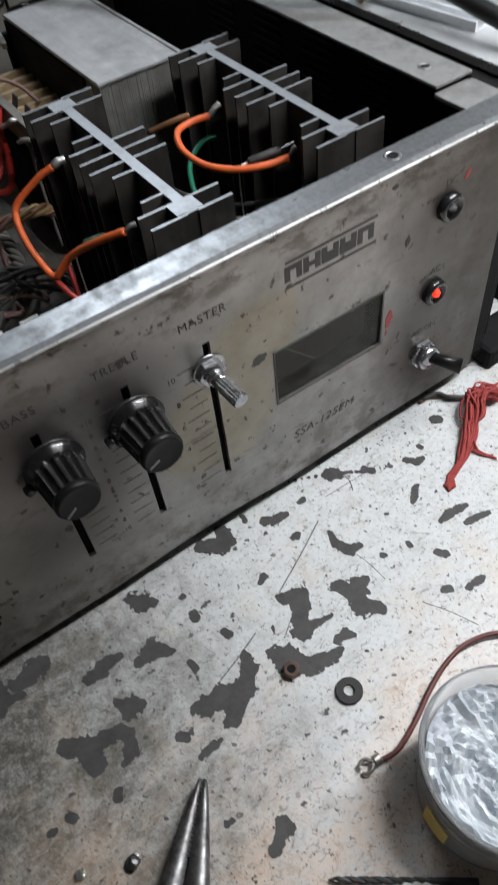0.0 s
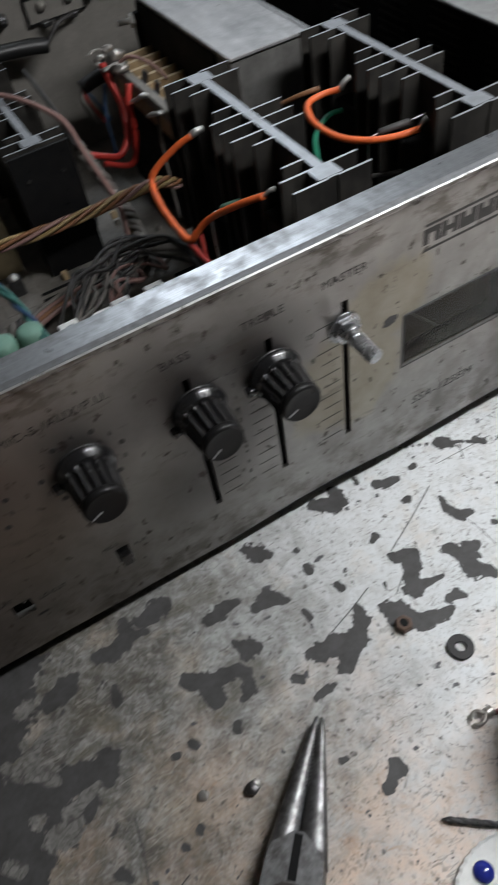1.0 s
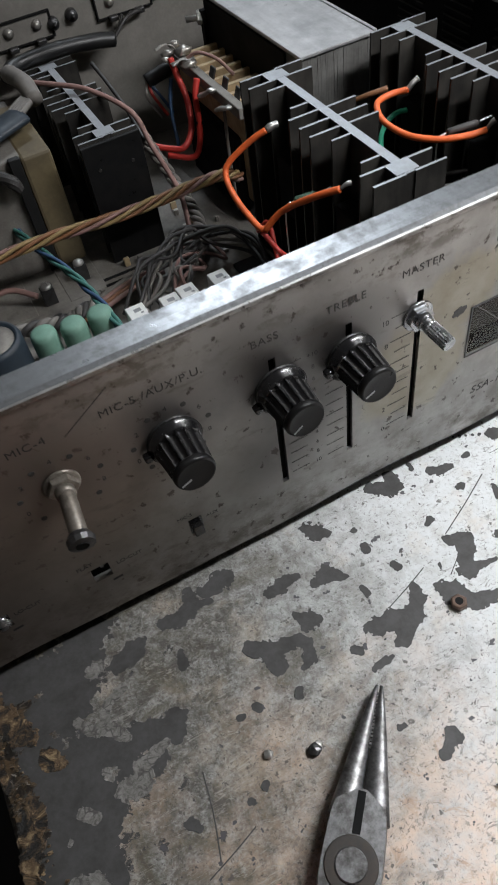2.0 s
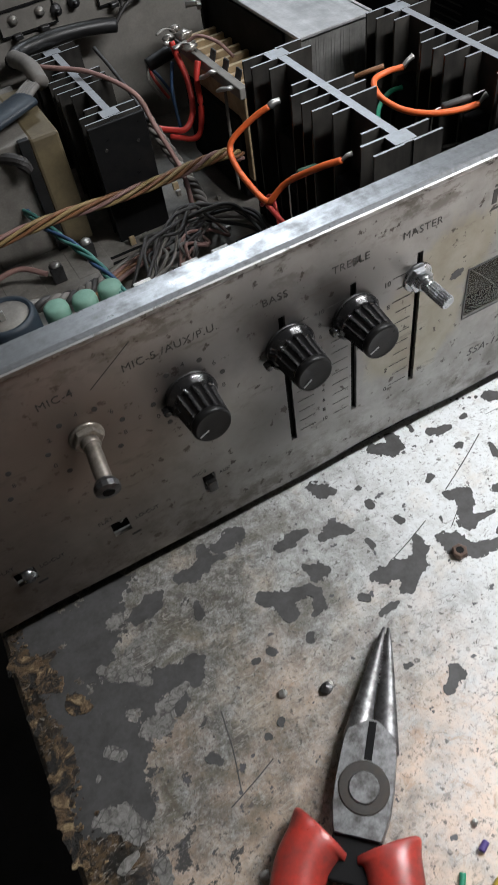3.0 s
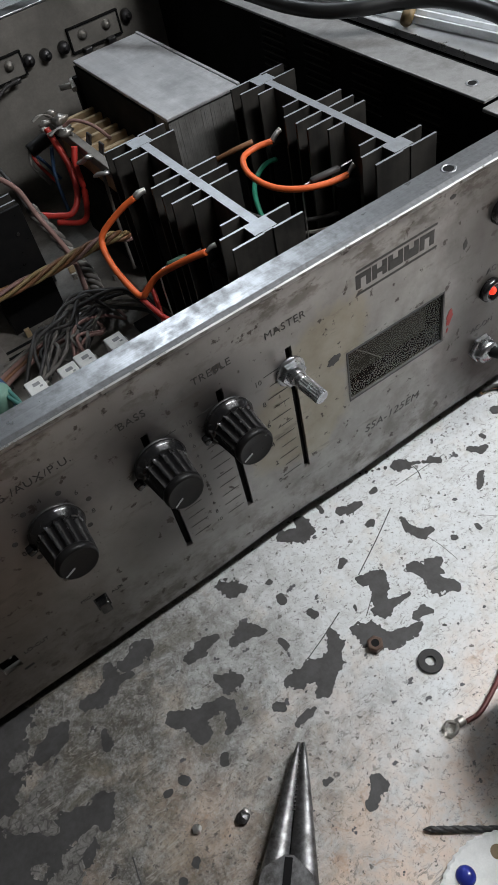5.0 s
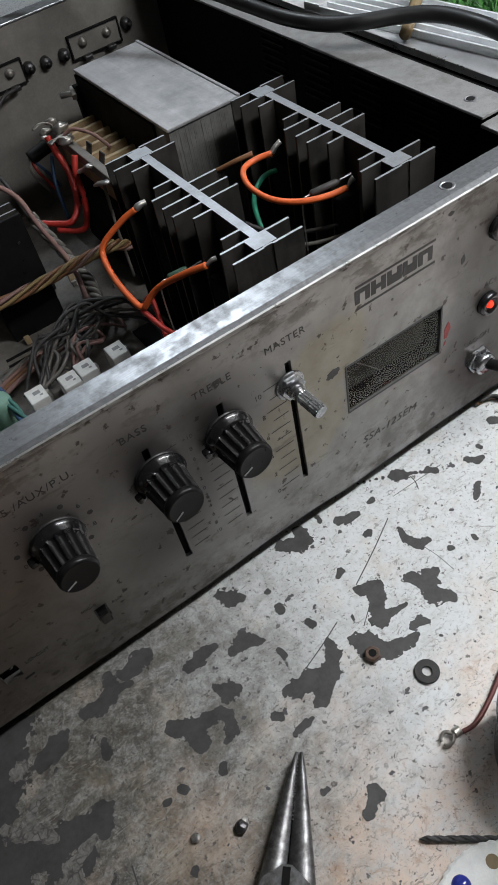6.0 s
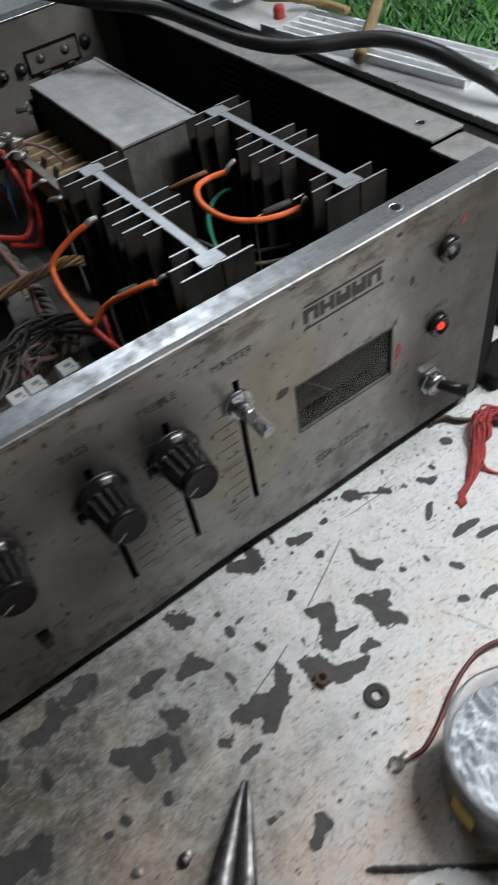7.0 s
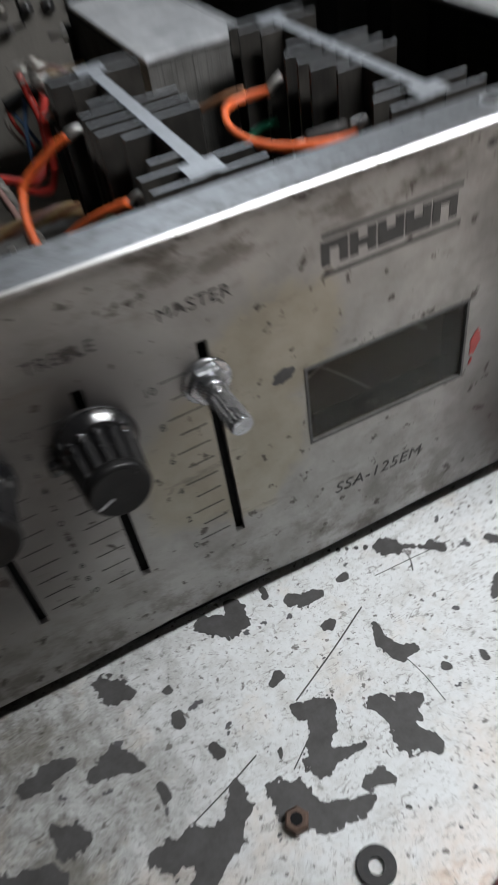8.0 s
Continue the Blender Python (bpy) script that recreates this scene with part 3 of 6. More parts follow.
worn([(-0.121, -0.0284, 0.0012), (-0.1223, -0.0349, 0.0023), (-0.1197, -0.0408, 0.0028), (-0.115, -0.0418, 0.0016)])
worn([(-0.1407, -0.0066, 0.002), (-0.1364, -0.0088, 0.003), (-0.1305, -0.0094, 0.0015)])
worn([(-0.135, -0.021, 0.0018), (-0.1332, -0.0215, 0.0019)])
worn([(-0.1706, 0.0002, 0.0028), (-0.1639, -0.004, 0.0048), (-0.1588, -0.0043, 0.0048), (-0.1584, 0.0015, 0.0029)])
worn([(-0.2071, -0.0029, 0.0031), (-0.2039, -0.0075, 0.0044), (-0.2004, -0.0103, 0.0022)])
worn([(-0.1594, -0.0303, 0.0013), (-0.1566, -0.0286, 0.0017)])
worn([(-0.0791, -0.0542, 0.0012), (-0.0727, -0.0535, 0.0024), (-0.0649, -0.0548, 0.0014)])
worn([(-0.0712, -0.0616, 0.0014), (-0.0659, -0.0623, 0.0016), (-0.06, -0.0637, 0.0012)])
worn([(-0.0911, -0.0643, 0.0015), (-0.0888, -0.0674, 0.0024)])
worn([(-0.092, -0.0842, 0.0019), (-0.0857, -0.0839, 0.0017)])
worn([(-0.1014, -0.079, 0.0015), (-0.0988, -0.0804, 0.0015)])
worn([(-0.0752, -0.0343, 0.0018), (-0.0777, -0.0366, 0.002), (-0.0821, -0.0394, 0.0013)])
worn([(-0.0679, -0.0204, 0.0021), (-0.0658, -0.0234, 0.0024), (-0.0617, -0.024, 0.0014)])
worn([(-0.218, -0.0292, 0.0022), (-0.2122, -0.0277, 0.0042), (-0.2087, -0.0311, 0.0029), (-0.2048, -0.0333, 0.0012)])
worn([(-0.1899, -0.0246, 0.0017), (-0.1898, -0.0267, 0.0019)])
worn([(-0.1897, -0.0157, 0.0013), (-0.1888, -0.0157, 0.0013)])
worn([(-0.1838, -0.0388, 0.0015), (-0.1832, -0.0411, 0.0018)])
worn([(-0.1669, -0.0495, 0.001), (-0.1677, -0.0513, 0.0008)])
worn([(-0.2018, -0.0411, 0.001), (-0.2014, -0.0445, 0.0018)])
worn([(-0.2196, -0.0635, 0.0021), (-0.2182, -0.0647, 0.002)])
worn([(-0.2115, -0.0741, 0.0015), (-0.2082, -0.0734, 0.001)])
worn([(-0.101, -0.0042, 0.0035), (-0.0987, -0.0064, 0.0032)], [(-0.0983, -0.0059, 0.0011), (-0.0868, -0.0134, 0.0010)], [(-0.0871, -0.0122, 0.0021), (-0.0848, -0.0147, 0.0018)], [(-0.101, -0.0042, 0.0011), (-0.1185, 0.0043, 0.0008)])
worn([(-0.1216, -0.0081, 0.0012), (-0.1193, -0.0079, 0.0016)])
worn([(-0.1464, 0.0017, 0.0015), (-0.1471, -0.001, 0.001)])
worn([(-0.1438, -0.0796, 0.0009), (-0.1433, -0.0799, 0.0008)])
worn([(-0.0982, -0.0531, 0.0009), (-0.0979, -0.0555, 0.0009)])
worn([(-0.1102, -0.0516, 0.0012), (-0.1094, -0.0524, 0.0009)])
worn([(-0.058, -0.0178, 0.0014), (-0.0578, -0.0194, 0.0014)])
worn([(-0.0408, -0.0102, 0.0023), (-0.0395, -0.0115, 0.002)])
worn([(-0.257, -0.0411, 0.0034), (-0.2508, -0.0462, 0.0047), (-0.2503, -0.0534, 0.0042)], [(-0.2472, -0.0469, 0.0033), (-0.2383, -0.0479, 0.0028), (-0.2349, -0.0513, 0.0028), (-0.2374, -0.0569, 0.003), (-0.2409, -0.0595, 0.0016)])
worn([(-0.2372, -0.0229, 0.0028), (-0.2305, -0.0221, 0.0037), (-0.2227, -0.022, 0.0019)])
worn([(-0.2324, -0.0387, 0.0025), (-0.2292, -0.0431, 0.0039), (-0.2253, -0.0445, 0.002)])
worn([(-0.2612, -0.0077, 0.0037), (-0.2553, -0.0071, 0.0053), (-0.2497, -0.0056, 0.0032)])
worn([(-0.2842, -0.0117, 0.0026), (-0.2771, -0.0138, 0.0041), (-0.269, -0.0106, 0.0036), (-0.2688, -0.0031, 0.0026)], [(-0.2694, -0.0104, 0.002), (-0.2616, -0.0126, 0.0015)])
worn([(-0.283, -0.028, 0.002), (-0.284, -0.0337, 0.0024)])
worn([(-0.2473, -0.066, 0.0015), (-0.2488, -0.0682, 0.0015)])
worn([(-0.2657, -0.0638, 0.0018), (-0.2651, -0.0652, 0.0013)])
worn([(-0.2173, -0.0744, 0.0016), (-0.2109, -0.0733, 0.0016)])
worn([(-0.2132, -0.1138, 0.0023), (-0.2071, -0.111, 0.0033), (-0.206, -0.1085, 0.0025)])
worn([(-0.3066, -0.0891, 0.0023), (-0.304, -0.0918, 0.0016)])
worn([(-0.2218, -0.0983, 0.0017), (-0.2203, -0.0982, 0.0014)])
worn([(-0.2766, -0.0908, 0.0016), (-0.2768, -0.092, 0.0012)])
worn([(-0.2734, -0.0642, 0.0015), (-0.2719, -0.0645, 0.0014)])
worn([(-0.2837, -0.0929, 0.0012), (-0.2829, -0.0938, 0.001)])
worn([(-0.3134, 0.0012, 0.0088), (-0.325, -0.0096, 0.0127), (-0.3346, -0.0232, 0.0116), (-0.345, -0.025, 0.0092)], [(-0.3066, -0.019, 0.0044), (-0.299, -0.0163, 0.0045), (-0.2955, -0.0155, 0.003)], [(-0.325, -0.0096, 0.0098), (-0.3486, -0.0042, 0.0098)])
worn([(-0.3483, -0.0356, 0.0093), (-0.3443, -0.0522, 0.0109), (-0.3455, -0.0692, 0.011), (-0.3526, -0.0837, 0.0112)], [(-0.335, -0.0456, 0.0087), (-0.3201, -0.0505, 0.0065), (-0.3063, -0.0523, 0.0057), (-0.2958, -0.052, 0.0045), (-0.2979, -0.0583, 0.0026)], [(-0.3353, -0.0595, 0.0094), (-0.3327, -0.0742, 0.0063), (-0.3409, -0.0841, 0.0065)], [(-0.3197, -0.0614, 0.0063), (-0.3081, -0.0621, 0.0047)])
worn([(-0.3281, -0.068, 0.005), (-0.3363, -0.0806, 0.0046), (-0.3356, -0.093, 0.0034)])
# flakes of laminate left standing, and brown crust along the broken edge
worn([(-0.3312, -0.033, 0.002), (-0.3258, -0.0397, 0.0024), (-0.3187, -0.0429, 0.0034), (-0.3157, -0.0488, 0.0016)], [(-0.3221, -0.0409, 0.0018), (-0.318, -0.0318, 0.0019), (-0.3101, -0.0295, 0.0022)], mat=M_FLAKE, name="laminate_flake", lift=0.00040)
worn([(-0.3186, -0.0168, 0.0031), (-0.3156, -0.0154, 0.0028)], mat=M_FLAKE, name="laminate_flake", lift=0.00040)
worn([(-0.3222, -0.0667, 0.0043), (-0.317, -0.0671, 0.0046), (-0.3137, -0.0614, 0.0032), (-0.3029, -0.0578, 0.0017)], mat=M_FLAKE, name="laminate_flake", lift=0.00040)
worn([(-0.3412, -0.0661, 0.0022), (-0.3365, -0.0692, 0.0026)], mat=M_FLAKE, name="laminate_flake", lift=0.00040)
worn([(-0.3476, -0.0727, 0.0008), (-0.3483, -0.0737, 0.0008)], mat=M_FLAKE, name="laminate_flake", lift=0.00040)
worn([(-0.3503, -0.0876, 0.0042), (-0.3442, -0.0924, 0.0052), (-0.3413, -0.0987, 0.0039)], [(-0.3517, -0.1062, 0.0016), (-0.345, -0.1045, 0.0015)], mat=M_FLAKE, name="laminate_flake", lift=0.00040)
worn([(-0.3275, -0.0566, 0.0018), (-0.3266, -0.0599, 0.0012)], mat=M_FLAKE, name="laminate_flake", lift=0.00040)
worn([(-0.3384, -0.1116, 0.0027), (-0.3385, -0.117, 0.0026)], mat=M_FLAKE, name="laminate_flake", lift=0.00040)
worn([(-0.3617, -0.0113, 0.0041), (-0.3561, -0.0201, 0.0064), (-0.3508, -0.0287, 0.0037)], mat=M_CRUST, name="crust", lift=0.00055)
worn([(-0.3471, -0.0397, 0.0039), (-0.3431, -0.0436, 0.0036)], mat=M_CRUST, name="crust", lift=0.00055)
worn([(-0.3567, -0.0536, 0.0031), (-0.3584, -0.0619, 0.0054), (-0.3635, -0.0728, 0.0039)], [(-0.3635, -0.0728, 0.0034), (-0.3644, -0.0842, 0.0028), (-0.3627, -0.0944, 0.0036)], mat=M_CRUST, name="crust", lift=0.00055)
worn([(-0.3642, -0.0366, 0.0016), (-0.3628, -0.0445, 0.0015)], mat=M_CRUST, name="crust", lift=0.00055)


def grains():
    """Crumbled fibre and glue along the broken edge."""
    bm = bmesh.new()
    rg = random.Random(21)
    for k in range(170):
        y = rg.uniform(-0.125, 0.004)
        x = -0.3640 + abs(rg.gauss(0, 0.0045))
        r = rg.uniform(0.0003, 0.0009)
        made = bmesh.ops.create_icosphere(bm, subdivisions=1, radius=r)["verts"]
        for v in made:
            q = 1 + 0.5 * noise.noise(v.co * 900 + Vector((x * 700, y * 700, 0)))
            v.co = Vector((x + v.co.x * q * 1.3, y + v.co.y * q, 0.0004 + r * 0.35 + v.co.z * q * 0.6))
    return bm


part("crumbled_edge", grains(), M_CRUST, bench, "crumbling brown fibre along the broken edge")


def scratch(x0, y0, x1, y1, w):
    part("scratch", tube([(x0, y0, 0.0), ((x0 + x1) / 2 + 0.0008, (y0 + y1) / 2, 0.0), (x1, y1, 0.0)], w, 4, 5, flat=0.4), M_CORE, bench)


scratch(-0.1556, -0.0385, -0.1209, -0.0209, 0.00030)
scratch(-0.1970, -0.0551, -0.1737, -0.0471, 0.00028)
scratch(-0.1121, -0.0773, -0.1016, -0.0980, 0.00022)
scratch(-0.1199, -0.0393, -0.1169, -0.0603, 0.00018)
scratch(-0.1105, -0.0130, -0.0800, -0.0140, 0.00022)
scratch(-0.0985, -0.0180, -0.0960, -0.0090, 0.00025)
scratch(-0.2950, -0.0750, -0.3020, -0.1050, 0.0003)
scratch(-0.1660, -0.0560, -0.1480, -0.0420, 0.00022)
scratch(-0.3080, -0.1080, -0.2860, -0.1010, 0.0003)

# ---------------- the amplifier ----------------
amp = thing("amplifier", (-0.18, 0.17, 0.0), "opened amplifier with grimy brushed grey front panel standing on the bench", "amplifier")
PX0, PX1, PZ0, PZ1 = -0.362, -0.0085, 0.0102, 0.1385
SLOTS = (-0.150, -0.181, -0.2125)
openings = [(x - 0.0014, x + 0.0014, 0.0385, 0.1108) for x in SLOTS]
openings += [(-0.1240, -0.0706, 0.0614, 0.0896), (-0.3440, -0.3350, 0.0345, 0.0432), (-0.3006, -0.2930, 0.0348, 0.0440), (-0.2578, -0.2518, 0.0345, 0.0445)]
plate = plate_with_holes(PX0, PX1, PZ0, PZ1, 0.0, 0.0018, openings)
for v in plate.verts:
    if v.co.z < PZ0 + 1e-5:
        v.co.z += 0.0026 * noise.noise((v.co.x * 26, 0.4, 2.0))
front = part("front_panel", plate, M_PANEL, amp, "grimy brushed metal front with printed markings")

# folded flange along the top of the front, with its bright worn fold
bm = bmesh.new()
prof = [(-0.0004, 0.1372), (-0.0010, 0.1380), (-0.0010, 0.1393), (-0.0005, 0.1398), (0.0016, 0.1404), (0.0120, 0.1404), (0.0124, 0.1400), (0.0124, 0.1340), (0.0112, 0.1340), (0.0112, 0.1388), (0.0020, 0.1388), (0.0019, 0.1372)]
n = 40
rows = []
for k in range(n + 1):
    x = PX0 + (PX1 - PX0) * k / n
    wob = 0.00016 * noise.noise((x * 28, 0, 0))
    rows.append([bm.verts.new((x, y, z + wob)) for y, z in prof])
for a, b in zip(rows, rows[1:]):
    for j in range(len(prof)):
        f = bm.faces.new((a[j], a[(j + 1) % len(prof)], b[(j + 1) % len(prof)], b[j]))
        f.material_index = {0: 2, 1: 2, 2: 1}.get(j, 0)
bm.faces.new(rows[0])
bm.faces.new(rows[-1][::-1])
part("top_flange", bm, [M_STEEL, M_EDGE, M_PANEL], amp, "dull zinc flange with a bright worn fold")


def sunk_hole(x, y, z, r, parent, name="screw_hole"):
    bm = bmesh.new()
    prof = [(r * 1.50, -0.0002), (r * 1.50, 0.0001), (r * 1.30, 0.0003), (r * 1.12, 0.0002), (r * 1.0, -0.0003)]
    m = Matrix.Translation((x, y, z))
    lathe(prof, 24, bm, m=m)
    ring = part(name, bm, M_STEEL, parent, "", True)
    part("bore", lathe([(r * 0.98, -0.0006), (r * 0.98, 0.0002), (r * 0.5, 0.00015)], 20, m=m), M_BLACK, ring)


sunk_hole(-0.0650, 0.0068, 0.1404, 0.0021, amp)

# black strip added so the gap under the front looks shaded
part("base_rail", box((PX0 + 0.0010, 0.0060, 0.0006), (PX1, 0.0100, 0.0104), 0.0004), M_BLACK, amp, "black strip added for the dark gap under the front")
# chassis: tray, side walls with their flanges, rear wall
part("tray", box((PX0 + 0.0024, 0.0022, 0.0105), (-0.0006, 0.356, 0.0120)), M_INNER, amp, "dusty grey chassis floor")
part("side_wall", box((PX0 + 0.001, 0.0020, 0.009), (PX0 + 0.0022, 0.358, 0.1370)), M_BLACK, amp)
part("side_cheek", box((-0.0080, 0.0022, 0.0090), (0.0012, 0.0330, 0.1338), 0.0006), M_BLACK, amp, "black end cheek")
side = part("side_wall", box((-0.0004, 0.0335, 0.009), (0.0008, 0.358, 0.1370)), M_BLACK, amp, "flat black side wall with louvres")
for ly in (0.086, 0.128, 0.170, 0.212):
    for k in range(7):
        z = 0.124 - 0.0042 * k
        part("louvre", box((-0.0022, ly - 0.012, z), (-0.0002, ly + 0.012, z + 0.0010), 0.0003), M_FIN, side)
bm = box((-0.0180, 0.0340, 0.1372), (0.0012, 0.357, 0.1386), 0.0004)
part("side_flange", bm, M_ZINC, amp, "dull zinc side flange")
part("corner_tab", box((-0.0185, 0.0126, 0.1340), (0.0012, 0.0345, 0.1358), 0.0004), M_ZINC, amp)
sunk_hole(-0.0097, 0.0490, 0.1387, 0.0019, amp)
bm = plate_with_holes(PX0 + 0.001, 0.000, 0.009, 0.135, 0.3565, 0.358, [])
rear = part("rear_wall", bm, M_REAR, amp, "dusty grey rear wall with terminals")
part("rear_flange", box((PX0 + 0.001, 0.3565, 0.1352), (0.0, 0.370, 0.1366), 0.0004), M_STEEL, amp)
for fx in (-0.335, -0.04):
    for fy in (0.03, 0.33):
        part("foot", lathe([(0.007, 0.0), (0.008, 0.001), (0.0075, 0.0105)], 20, m=Matrix.Translation((fx, fy, 0.0))), M_RUBBER, amp)

for x in SLOTS:
    part("slide_carrier", box((x - 0.0085, 0.0030, 0.0330), (x + 0.0085, 0.0100, 0.1160), 0.0006), M_BLACK, amp)

OUT = pose(0, 0, 0, 90, 0, 0)


# rear terminals: two sunken barrier strips, fixings and tags
def rear_strip(cx):
    strip = part("barrier_strip", box((cx - 0.019, 0.3550, 0.100), (cx + 0.019, 0.3566, 0.1145), 0.0003), M_REAR, amp, "dusty barrier strip in a dark-edged recess")
    for lo, hi in (((-0.0200, 0.0992), (0.0200, 0.1002)), ((-0.0200, 0.1143), (0.0200, 0.1153)), ((-0.0200, 0.1002), (-0.0190, 0.1143)), ((0.0190, 0.1002), (0.0200, 0.1143))):
        part("recess_edge", box((cx + lo[0], 0.3540, lo[1]), (cx + hi[0], 0.3568, hi[1])), M_BLACK, strip)
    for dx in (-0.0095, 0.0095):
        part("tag_screw", lathe([(0.0034, 0.0), (0.0034, 0.0008), (0.0022, 0.0010), (0.0020, 0.0026), (0.0008, 0.0028)], 14, m=Matrix.Translation((cx + dx, 0.3550, 0.1085)) @ OUT), M_NICKEL, strip, "", True)
        part("tag", box((cx + dx - 0.0030, 0.3500, 0.0975), (cx + dx + 0.0030, 0.3548, 0.1010), 0.0008), M_DARKSTEEL, strip)


rear_strip(-0.0545)
rear_strip(-0.1300)
rear_strip(-0.2000)
for cx, cz in ((-0.0286, 0.1088), (-0.0797, 0.1056), (-0.0937, 0.1058), (-0.1063, 0.1068), (-0.1662, 0.1079), (-0.1795, 0.1065), (-0.2254, 0.107), (-0.245, 0.107)):
    stud = part("grommet", cone((cx, 0.3566, cz), (cx, 0.3520, cz), 0.0042, 0.0034, 16), M_DARKSTEEL, amp, "", True)
    part("stud", cone((cx, 0.3525, cz), (cx, 0.3495, cz), 0.0013, 0.0011, 12), M_DARKSTEEL, stud, "", True)

# ---- markings on the front ----
def bar(x0, z0, x1, z1, w, mat, name="scale_line", proud=0.00012):
    dx, dz = x1 - x0, z1 - z0
    n = math.hypot(dx, dz)
    px, pz = -dz / n * w / 2, dx / n * w / 2
    bm = bmesh.new()
    q = [(x0 + px, z0 + pz), (x1 + px, z1 + pz), (x1 - px, z1 - pz), (x0 - px, z0 - pz)]
    a = [bm.verts.new((x, -proud, z)) for x, z in q]
    b = [bm.verts.new((x, 0.0002, z)) for x, z in q]
    bm.faces.new(a)
    for k in range(4):
        bm.faces.new((a[k], a[(k + 1) % 4], b[(k + 1) % 4], b[k]))
    return part(name, bm, mat, front)


lettering("MASTER", -0.1590, -0.0001, 0.1200, 0.0047, M_PRINT, front, space=1.12)
lettering("TREBLE", -0.1902, -0.0001, 0.1192, 0.0047, M_PRINT, front, space=1.1)
lettering("BASS", -0.2198, -0.0001, 0.1190, 0.0047, M_PRINT, front, space=1.12)
lettering("MIC-5 /AUX/P.U.", -0.2745, -0.0001, 0.1190, 0.0047, M_PRINT, front, space=1.1)
lettering("MIC-4", -0.3055, -0.0001, 0.1190, 0.0047, M_PRINT, front, space=1.12)
lettering("MIC-3", -0.3480, -0.0001, 0.1190, 0.0047, M_PRINT, front, space=1.12)
lettering("SSA-125EM", -0.1172, -0.0001, 0.0345, 0.0064, M_PRINT, front, shear=0.25, space=1.1)
lettering("DC", -0.0440, -0.0001, 0.1225, 0.0042, M_PRINT, front)
lettering("AC", -0.0460, -0.0001, 0.0840, 0.0042, M_PRINT, front)
lettering("AC-ON", -0.0525, -0.0001, 0.0535, 0.0042, M_PRINT, front)
for k, word in enumerate(("10", "8", "6", "4", "2", "0")):
    z = 0.1025 - 0.0122 * k
    lettering(word, -0.1635, -0.0001, z - 0.0014, 0.0034, M_PRINT, front, "numeral", align="RIGHT")
for k in range(11):
    z = 0.1035 - 0.0061 * k
    bar(-0.1625 + 0.002 * (k % 2), z, -0.1530, z + 0.0004, 0.0003, M_PRINT)
for k, word in enumerate(("+10", "8", "6", "4", "2", "0", "2", "4", "6", "8", "10")):
    z = 0.1045 - 0.0062 * k
    lettering(word, -0.1965, -0.0001, z - 0.0012, 0.0029, M_PRINT, front, "numeral", align="CENTER")
    bar(-0.1920, z, -0.1840, z + 0.0003, 0.00025, M_PRINT)
    bar(-0.2090, z, -0.2010, z + 0.0003, 0.00025, M_PRINT)
lettering("MIC-5", -0.2620, -0.0001, 0.0470, 0.0026, M_PRINT, front)
lettering("AUX", -0.2500, -0.0001, 0.0415, 0.0026, M_PRINT, front)
for cx in (-0.2966, -0.3395):
    lettering("FLAT", cx - 0.0085, -0.0001, 0.0468, 0.0030, M_PRINT, front)
    lettering("LO-CUT", cx + 0.0065, -0.0001, 0.0400, 0.0030, M_PRINT, front)
    bar(cx + 0.0025, 0.0310, cx + 0.0068, 0.0312, 0.0012, M_PRINT, "faded_print")
bar(-0.2865, 0.1180, -0.2690, 0.1305, 0.00030, M_PRINT, "panel_scratch")
for cx in (-0.2535, -0.2945, -0.3380):
    for k in range(11):
        a = radians(225 - 27 * k)
        dx, dz = 0.0145 * math.cos(a), 0.0145 * math.sin(a)
        if k % 2:
            lettering(str(k - 1), cx + dx, -0.0001, 0.0960 + dz - 0.001, 0.0030, M_PRINT, front, "numeral", align="CENTER")
        else:
            part("dial_dot", cone((cx + dx, -0.00015, 0.0960 + dz), (cx + dx, 0.0002, 0.0960 + dz), 0.0011, 0.0011, 12), M_PRINT, front)
# maker's mark as plain blocks between two rules
bar(-0.1165, 0.1255, -0.0765, 0.1258, 0.0010, M_LOGO, "logo_rule")
bar(-0.1165, 0.1152, -0.0765, 0.1155, 0.0010, M_LOGO, "logo_rule")
for k, (top, low) in enumerate(((0, 1), (1, 1), (1, 0), (1, 0), (0, 1))):
    x = -0.1158 + 0.0079 * k
    bar(x, 0.1176, x + 0.0001, 0.1240, 0.0024, M_LOGO, "logo_block")
    bar(x + 0.0050, 0.1176, x + 0.0051, 0.1240, 0.0024, M_LOGO, "logo_block")
    bar(x - 0.0008, 0.1230 if not top else 0.1205, x + 0.0058, 0.1230 if not top else 0.1205, 0.0020, M_LOGO, "logo_block", 0.00017)
    if not low:
        bar(x - 0.0008, 0.1185, x + 0.0058, 0.1185, 0.0020, M_LOGO, "logo_block", 0.00017)


def splash(x, z, a, b, turn, mat, name="paint_fleck"):
    bm = bmesh.new()
    n, ca, sa = 22, math.cos(radians(turn)), math.sin(radians(turn))
    out = []
    for k in range(n):
        t = 2 * math.pi * k / n
        q = 1 + 0.4 * noise.noise((3 * math.cos(t) + x * 80, 3 * math.sin(t), z * 90))
        u, w = a * q * math.cos(t), b * q * math.sin(t)
        out.append((x + ca * u - sa * w, z + sa * u + ca * w))
    f = [bm.verts.new((px, -0.00015, pz)) for px, pz in out]
    g = [bm.verts.new((px, 0.0002, pz)) for px, pz in out]
    bm.faces.new(f)
    for k in range(n):
        bm.faces.new((f[k], f[(k + 1) % n], g[(k + 1) % n], g[k]))
    part(name, bm, mat, front)


